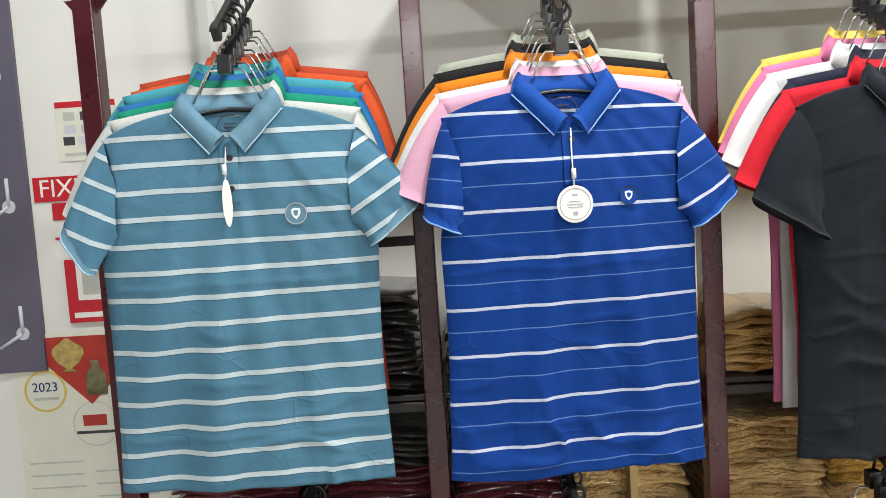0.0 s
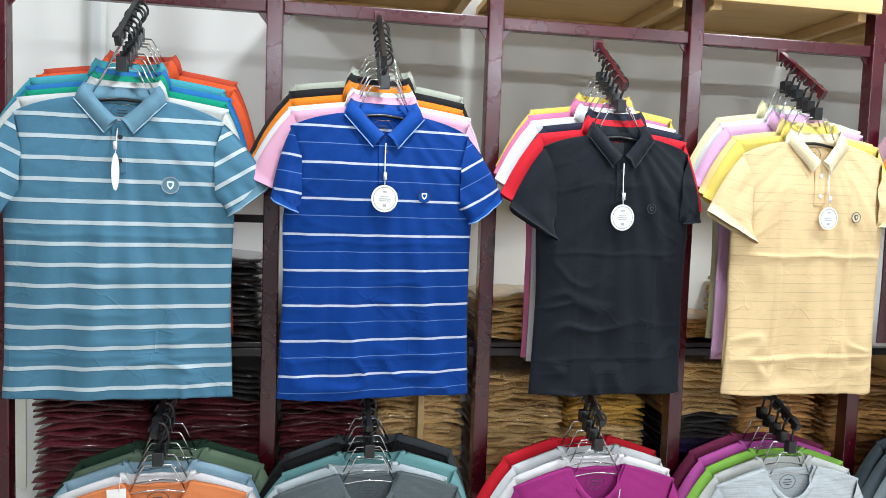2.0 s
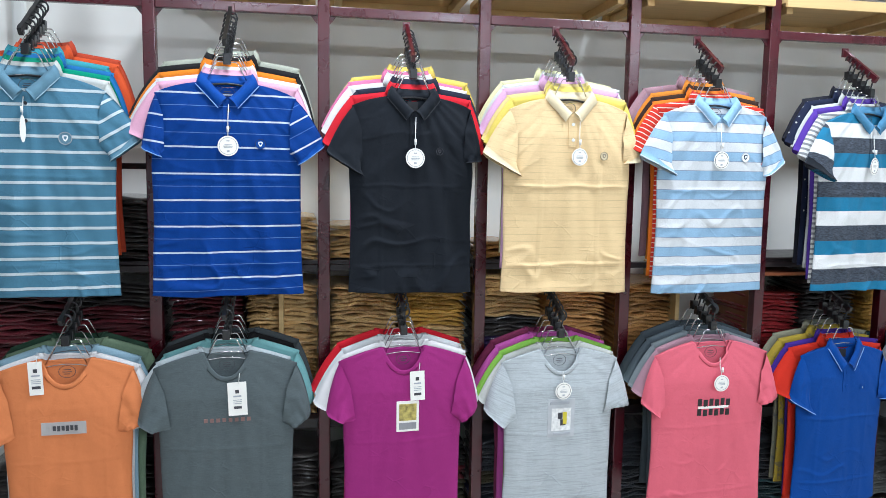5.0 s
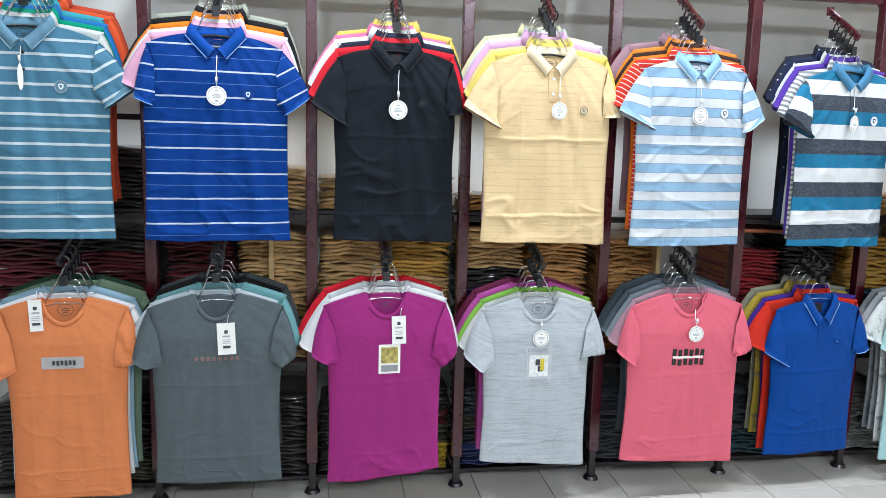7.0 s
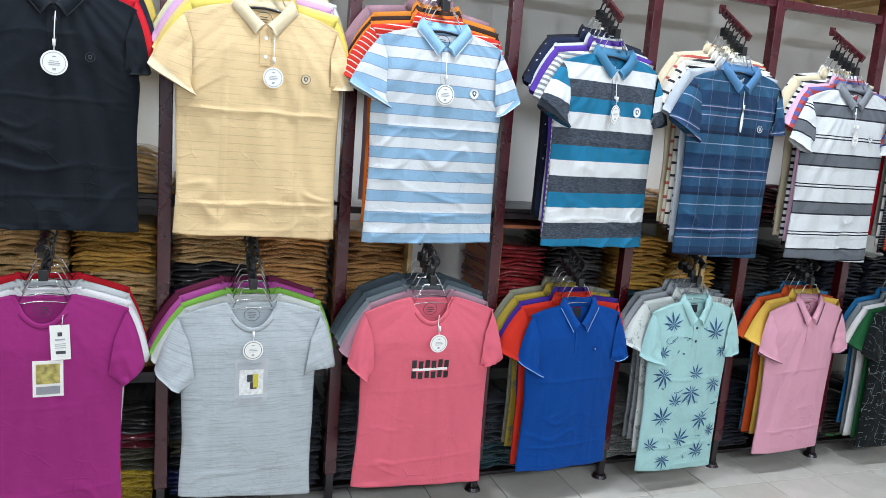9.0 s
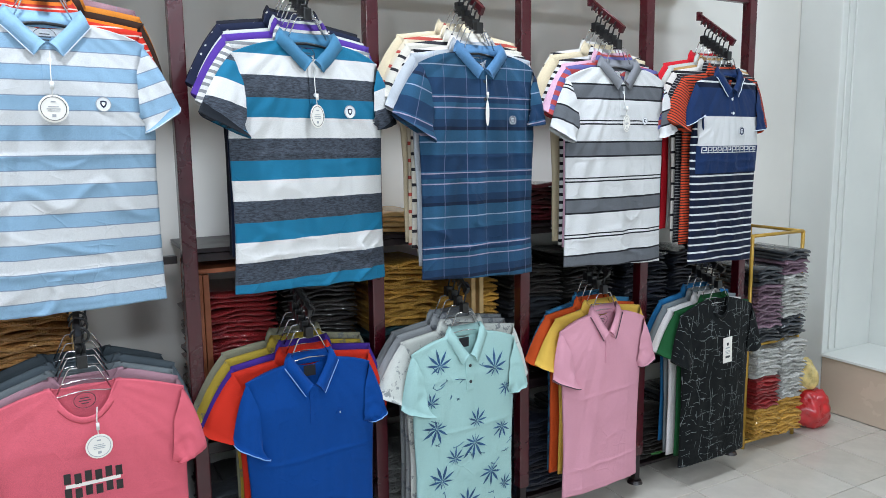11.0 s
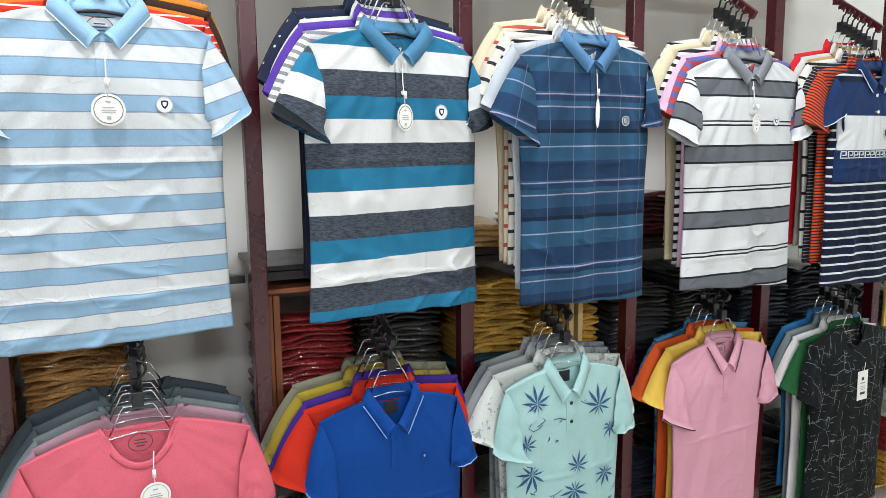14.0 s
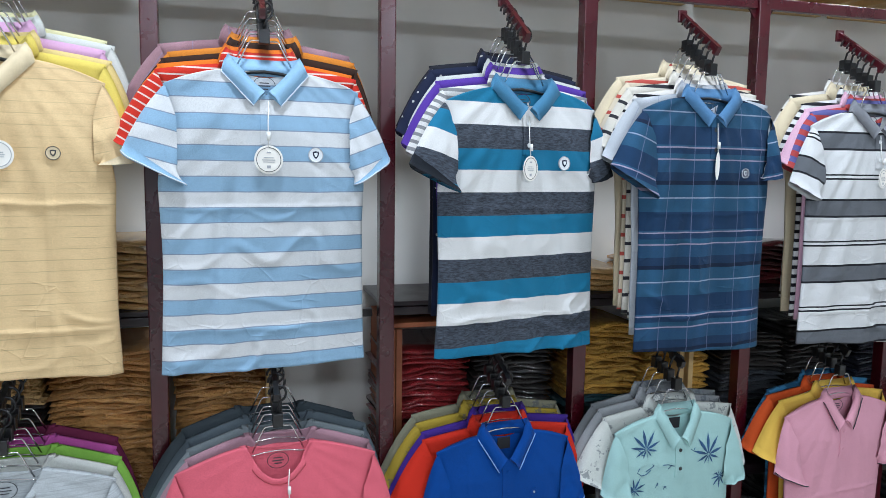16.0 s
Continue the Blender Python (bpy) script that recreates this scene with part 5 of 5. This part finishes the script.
FRONT_LOW = [(-0.27, 1.44, 0.862, 3), (0.235, 1.44, 0.87, 3), (0.838, 1.44, 0.872, 3), (1.432, 1.478, 0.838, 3), (2.035, 1.458, 0.856, 3), (2.65, 1.51, 0.838, 4), (3.19, 1.505, 0.85, 4), (3.83, 1.545, 0.838, 4), (4.43, 1.52, 0.80, 2)]
RP, RT = {}, {}
rr = random.Random(11)


def cloth_words(mat):
    return mat.name.replace("_", " ")


def rear_row(fronts, rows, polo, dy, dz, drop, arm_top):
    for n, ((x, y, z, yaw), mats) in enumerate(zip(fronts, rows)):
        ax = x - 0.004
        y_end = y - 0.035
        y_beam = POST_Y - 0.014
        top = z + drop
        slope = dz / dy
        y_beam += 0.0 if polo else 0.085
        arm(ax, y_beam, top + slope * (y_beam - y) + 0.008, y_end, top - slope * 0.035 + 0.008, M_STEEL if polo and n > 1 else M_BLACK, "maroon steel arm sloping forward from the beam" if polo and n > 1 else "black steel arm sloping forward from the rack")
        room = (POST_Y - (0.045 if polo else 0.02) - y) / max(1, len(mats))
        step = min(dy, room)
        hanger(x, y, top, drop, yaw)
        for k, mat in enumerate(mats, 1):
            yy = y + step * k + 0.006
            zz = z + slope * (step * k) + rr.uniform(-0.004, 0.004)
            variant = (n * 5 + k) % 4
            is_polo = polo or n >= 5
            c = Cut(is_polo, 0.228 + 0.006 * (variant % 2), 0.238 + 0.004 * variant, 0.236 + 0.005 * (variant % 3), 0.72 + 0.01 * variant, 0.08, 0.075, 0.009, 0.002, 40 + variant, 0, 20, 26, 0.15, True)
            c.chest, c.hem, c.length = c.chest - 0.02, c.hem - 0.02, c.length - 0.03
            if n == 2 and polo:
                c.chest, c.hem, c.shoulder, variant = c.chest - 0.02, c.hem - 0.02, c.shoulder - 0.018, variant + 10
            if not polo:
                c.chest, c.hem, c.length, c.shoulder = c.chest - 0.018, c.hem - 0.018, c.length - 0.02, c.shoulder - 0.006
            e = shirt(c, x + rr.uniform(-0.012, 0.012), yy, zz, yaw * 0.7 + rr.uniform(-1.5, 1.5), mat, "%s %s shirt hanging behind another" % (cloth_words(mat), "polo" if is_polo else "crew-neck"),
                      "polo shirt" if is_polo else "t-shirt", TOP if polo else LOW, left=(58, 24, 0.13), right=(72, 22, 0.1), reach=0.19, key=("rear", is_polo, polo, variant))
            hanger(x, yy, zz + drop, drop, yaw * 0.7)


rear_row(FRONT_TOP, REAR_TOP, True, 0.03, 0.021, 0.115, 2.04)
rear_row(FRONT_LOW, REAR_LOW, False, 0.034, 0.0135, 0.13, 1.0)

# ---------------------------------------------------------------- the wall beside the rack
wx, wy = -1.0, WALL_Y - 0.001


def card(name, x0, x1, z0, z1, y, thick, material, label, category):
    e = empty(name, pose((x0 + x1) / 2, y, (z0 + z1) / 2), label, category)
    w, h = (x1 - x0) / 2, (z1 - z0) / 2
    part("sheet", box_bm(-w, w, -thick, 0, -h, h), material, e)
    return e


def bar(e, x0, x1, z0, z1, y, material, name="print_bar"):
    return part(name, box_bm(x0, x1, y - 0.0006, y, z0, z1), material, e)


M_PAPER = plain("cream_paper", srgb("dcdccc"), 0.6, 0, 0, 0.04)
M_FAINT = plain("faint_print", srgb("b9bbb0"), 0.7, 0, 0, 0.1)
M_CALRED = plain("red_calendar_print", srgb("a83226"), 0.5, 0, 0, 0.15, 30)
M_GOLD = plain("gold_print", srgb("b39a5a"), 0.5, 0, 0, 0.35, 50)
M_PURPLE = plain("grey_violet_panel", srgb("5d5868"), 0.45, 0, 0.1, 0.12, 5)
M_PALE = plain("pale_line_print", srgb("c9c8d0"), 0.5, 0, 0, 0.08)
cal = card("wall_calendar", -1.185, -0.785, 0.62, 1.28, wy, 0.004, M_PAPER, "cream wall calendar with a red triangle and trophy picture", "calendar")
bm = bmesh.new()
vs = [bm.verts.new(v) for v in ((-0.18, -0.0052, 0.318), (0.195, -0.0052, 0.318), (0.195, -0.0052, 0.31), (0.01, -0.0052, 0.13))]
bm.faces.new(vs)
r = bmesh.ops.extrude_face_region(bm, geom=bm.faces[:])
bmesh.ops.translate(bm, verts=[v for v in r["geom"] if isinstance(v, bmesh.types.BMVert)], vec=(0, 0.001, 0))
bmesh.ops.recalc_face_normals(bm, faces=bm.faces)
part("red_triangle", bm, M_CALRED, cal)


def lathe(name, prof, sides=20, flat=0.15):
    verts, faces = [], []
    for rad, z in prof:
        for k in range(sides):
            a = 2 * math.pi * k / sides
            verts.append((rad * math.cos(a), rad * flat * math.sin(a), z))
    for i in range(len(prof) - 1):
        for k in range(sides):
            q = (k + 1) % sides
            faces.append((i * sides + k, i * sides + q, (i + 1) * sides + q, (i + 1) * sides + k))
    faces.append(tuple(range(sides))[::-1])
    faces.append(tuple((len(prof) - 1) * sides + k for k in range(sides)))
    return mesh_of(name, verts, faces)


put_mesh("printed_bowl", lathe("printed_bowl", ((0.022, 0), (0.008, 0.01), (0.03, 0.025), (0.045, 0.05), (0.042, 0.065), (0.02, 0.08), (0.005, 0.092)), 20, 0.02), M_GOLD, cal, pose(-0.043, -0.0062, 0.222))
put_mesh("printed_flask", lathe("printed_flask", ((0.028, 0), (0.03, 0.03), (0.026, 0.06), (0.012, 0.075), (0.01, 0.095)), 20, 0.02), plain("olive_print", srgb("6e6a4a"), 0.6, 0, 0, 0.4, 50), cal, pose(0.028, -0.0062, 0.155))
put_mesh("year_ring", ring_mesh("year_ring", 0.058, 0.006, 0.0008, 32), plain("yellow_ring_print", srgb("d6b95a"), 0.6), cal, pose(-0.115, -0.0042, 0.172))
lettering("2023", 0.036, cal, None, 0, 0, plain("navy_print", srgb("2a3a6a"), 0.6)).matrix_basis = pose(-0.115, -0.003, 0.182)
bar(cal, -0.15, -0.08, 0.147, 0.155, -0.0042, M_FAINT)
for k in range(7):
    bar(cal, -0.18, -0.03, -0.03 - 0.035 * k, -0.026 - 0.035 * k, -0.0042, M_FAINT)
    bar(cal, 0.0, 0.17, -0.06 - 0.035 * k, -0.056 - 0.035 * k, -0.0042, M_FAINT)
put_mesh("emblem_ring", ring_mesh("emblem_ring", 0.062, 0.002, 0.0008, 32), M_FAINT, cal, pose(0.014, -0.0042, 0.075))
bar(cal, -0.02, 0.045, 0.07, 0.1, -0.0042, M_CALRED, "emblem_mark")
bar(cal, -0.04, 0.07, 0.048, 0.056, -0.0042, M_INK)
note = card("notice", -0.995, -0.835, 1.735, 1.89, wy, 0.002, M_PAPER, "white notice with a red heading and small marks", "notice")
bar(note, -0.08, 0.08, 0.062, 0.0775, -0.0022, M_RED)
for k, (x, z) in enumerate(((-0.06, 0.028), (-0.015, 0.028), (-0.06, -0.006), (-0.015, -0.006), (-0.065, -0.036), (-0.025, -0.036), (0.02, -0.036), (0.03, 0.028), (0.03, -0.006))):
    bar(note, x, x + 0.03, z, z + 0.022, -0.0022, (M_FAINT, M_INK, M_PALE)[k % 3])
bar(note, -0.065, 0.05, -0.064, -0.056, -0.0022, M_FAINT)
fixed = card("price_sign", -1.075, -0.74, 1.632, 1.697, wy, 0.003, M_RED, "red sign with white capital letters", "sign")
lettering("FIXED", 0.066, fixed, None, 0, 0, M_TAG).matrix_basis = pose(-0.065, -0.0012, 0.0)
sign2 = card("price_sign", -1.03, -0.74, 1.582, 1.627, wy, 0.003, M_RED, "small red sign with a white line of print", "sign")
bar(sign2, -0.08, 0.1, -0.008, 0.01, -0.0032, M_TAG)
thin = card("red_strip", -1.03, -0.75, 1.53, 1.536, wy, 0.002, M_RED, "thin red tape strip on the wall", "strip")
pay = card("payment_card", -1.01, -0.80, 1.305, 1.475, wy - 0.006, 0.003, M_RED, "red counter card with a white square, hung on a string", "card")
bar(pay, -0.075, 0.06, -0.025, 0.085, -0.0032, M_TAG, "white_square")
bar(pay, -0.06, 0.045, -0.01, 0.07, -0.0042, M_FAINT, "grey_square")
bar(pay, -0.09, 0.08, -0.072, -0.058, -0.0032, M_TAG)
panel = card("decor_panel", -2.31, -1.085, 1.18, 2.75, wy, 0.014, M_PURPLE, "grey-violet decorative panel printed with pale branching lines", "panel")
for row in range(9):
    for col in range(5):
        x, z = 0.56 - 0.24 * col - 0.12 * (row % 2), -0.68 + 0.17 * row
        for a in (90, 210, 330):
            d = Vector((math.cos(math.radians(a)), 0, math.sin(math.radians(a))))
            x1, z1 = x + 0.075 * d.x, z + 0.075 * d.z
            if abs(x1) < 0.6 and abs(x) < 0.6:
                put_mesh("branch_line", tube_mesh("branch_line", [(x, -0.0142, z), (x1, -0.0142, z1)], 0.006, 4), M_PALE, panel)
        put_mesh("branch_node", disc_mesh("branch_node", 0.018, 0.002, 12), M_PALE, panel, pose(min(0.58, x), -0.014, z))

# ---------------------------------------------------------------- crate in the sixth bay
crate = empty("wooden_crate", pose(POST_X[5] + 0.03, 1.725, 0.532), "orange-brown wooden open box holding red packets", "crate")
part("side_panel", box_bm(0.0, 0.016, 0, 0.3, 0, 0.53, 0.002), M_CRATE, crate)
part("top_panel", box_bm(0.0, 0.28, 0.01, 0.3, 0.532, 0.546, 0.002), M_CRATE, crate)
part("corner_batten", box_bm(0.018, 0.036, 0.0, 0.018, 0, 0.53, 0.002), M_CRATE, crate)

# ---------------------------------------------------------------- brass stand with packets by the end wall
stand = empty("display_stand", pose(5.0, 1.66, 0), "brass-painted metal stand holding stacked packets", "stand")
for x in (-0.19, 0.17):
    for y in (0.0, 0.3):
        put_mesh("leg", tube_mesh("leg", [(x, y, 0.0), (x, y, 1.02)], 0.009, 8), M_BRASS, stand)
for z in (0.03, 0.5, 1.02):
    for y in (0.0, 0.3):
        put_mesh("rail", tube_mesh("rail", [(-0.19, y, z), (0.17, y, z)], 0.008, 8), M_BRASS, stand)
    for x in (-0.19, 0.17):
        put_mesh("side_rail", tube_mesh("side_rail", [(x, 0, z), (x, 0.3, z)], 0.008, 8), M_BRASS, stand)
put_mesh("upright", tube_mesh("upright", [(0.03, 0.3, 0.9), (0.03, 0.3, 1.02)], 0.006, 8), M_BRASS, stand)
for z in (0.04, 0.51):
    part("shelf_plate", box_bm(-0.185, 0.165, 0.005, 0.295, z, z + 0.008), M_BRASS, stand)
stack(4.915, 1.61, 0.05, [("mustard", 9), ("red", 9), ("white", 8)], 0.66)
stack(5.09, 1.61, 0.05, [("mustard", 10), ("white", 17)], 0.66)
stack(4.915, 1.62, 0.52, [("slate", 4), ("mauve", 12), ("slate", 5)], 0.66)
stack(5.09, 1.62, 0.52, [("slate", 6), ("white", 12), ("mauve", 4), ("slate", 3)], 0.66)


def crumpled(name, rx, ry, rz, seed, material, x, y, z, label, category):
    bm = bmesh.new()
    bmesh.ops.create_icosphere(bm, subdivisions=4, radius=1.0)
    for v in bm.verts:
        d = v.co.normalized()
        k = 1 + 0.22 * noise.noise(d * 1.4 + Vector((seed, 0, 0))) - 0.2 * abs(noise.noise(d * 2.6 + Vector((0, seed, 0)))) - 0.07 * abs(noise.noise(d * 7 + Vector((seed, seed, 0)))) - 0.12 * max(0.0, d.z)
        v.co = Vector((d.x * rx * k, d.y * ry * k, max(-0.8, d.z * k) * rz))
    for f in bm.faces:
        f.smooth = True
    ob = part(name, bm, material)
    ob.matrix_basis = pose(x, y, z + rz * 0.8)
    return tagged(ob, label, category)


crumpled("plastic_bag", 0.11, 0.1, 0.13, 2.0, plain("red_plastic_film", srgb("c01c22"), 0.3, 0, 0.6, 0.25, 12, 0.3), 5.34, 1.69, 0.0, "crumpled red plastic bag on the floor", "bag")
crumpled("plastic_bag", 0.07, 0.08, 0.1, 5.0, plain("yellow_white_film", srgb("d8c27a"), 0.3, 0, 0.5, 0.3, 30, 0.3), 5.31, 1.72, 0.19, "small crumpled yellow plastic bag on the red one", "bag")
crumpled("plastic_bag", 0.12, 0.08, 0.02, 9.0, plain("green_plastic_film", srgb("3f8a3c"), 0.3, 0, 0.5, 0.3, 20, 0.3), 4.36, 1.8, 0.046, "flattened green plastic bag lying on the base board", "bag")

# ---------------------------------------------------------------- tiles
M_TILE = Tree("cream_glazed_tile")
_v, _r = M_TILE.coords(), M_TILE.random()
_c = M_TILE.mix(_r, srgb("bfb9ad"), srgb("cbc6bc"))
_c = M_TILE.mix(1.0, _c, M_TILE.ramp(M_TILE.noise(_v, 7.0, 5, 0.65), [(0.3, grey(0.9)), (0.7, grey(1.05))]), "MULTIPLY")
M_TILE.put(M_TILE.bsdf.inputs["Base Color"], _c)
M_TILE.put(M_TILE.bsdf.inputs["Roughness"], M_TILE.math("ADD", M_TILE.math("MULTIPLY", M_TILE.noise(_v, 3.0, 4), 0.22), 0.1))
M_TILE.bump(M_TILE.noise(_v, 5.0, 2), 0.08, 0.002)
TILE = 0.305


def tile_mesh(name, w, h, t=0.008):
    bm = box_bm(-w / 2, w / 2, -h / 2, h / 2, -t, 0)
    top = [e for e in bm.edges if all(v.co.z > -1e-5 for v in e.verts)]
    bmesh.ops.bevel(bm, geom=top, offset=0.0015, segments=1, affect="EDGES")
    me = bpy.data.meshes.new(name)
    bm.to_mesh(me)
    bm.free()
    return me


tm = tile_mesh("tile", TILE - 0.004, TILE - 0.004)
tm.materials.append(M_TILE.mat)
nx, ny = int((END_X - LEFT_X) / TILE) + 2, int((WALL_Y - FRONT_Y) / TILE) + 2
rest_v, rest_f = [], []
for i in range(nx):
    for j in range(ny):
        x, y = 2.155 + TILE * (12 - i - 0.5), 1.465 + TILE * (3 - j - 0.5)
        if y > WALL_Y + 0.1 or x > END_X + 0.1 or x < LEFT_X - 0.1 or y < FRONT_Y - 0.1:
            continue
        if y > 0.55 and x > -1.2:
            put_mesh("tile", tm, M_TILE.mat, floor, pose(x, y, 0.0))
        else:
            h, b = TILE / 2 - 0.002, len(rest_v)
            rest_v += [(x - h, y - h, 0), (x + h, y - h, 0), (x + h, y + h, 0), (x - h, y + h, 0)]
            rest_f.append((b, b + 1, b + 2, b + 3))
tagged(put_mesh("far_tiles", mesh_of("far_tiles", rest_v, rest_f, False), M_TILE.mat, floor), kind="stuff")
# low tiled wall in front of the end wall, with a white ledge on top
low = structure("low_wall", box_bm(LOW_X + 0.008, END_X - 0.001, FRONT_Y + 0.01, PIER_Y - 0.001, 0.002, LOW_Z - 0.014), M_GROUT, "low wall faced with beige tiles under a white ledge")
sk = tile_mesh("tile", LOW_Z - 0.02, 0.392)
M_SK = plain("beige_wall_tile", srgb("c6b6a2"), 0.25, 0, 0.3, 0.06, 4)
sk.materials.append(M_SK)
for j in range(15):
    put_mesh("tile", sk, M_SK, low, pose(LOW_X, PIER_Y - 0.2 - 0.396 * j, LOW_Z / 2 - 0.006, 0, -90, 0))
part("ledge", box_bm(LOW_X - 0.012, END_X - 0.002, FRONT_Y + 0.01, PIER_Y - 0.002, LOW_Z - 0.013, LOW_Z, 0.002), M_WALL_END, low)
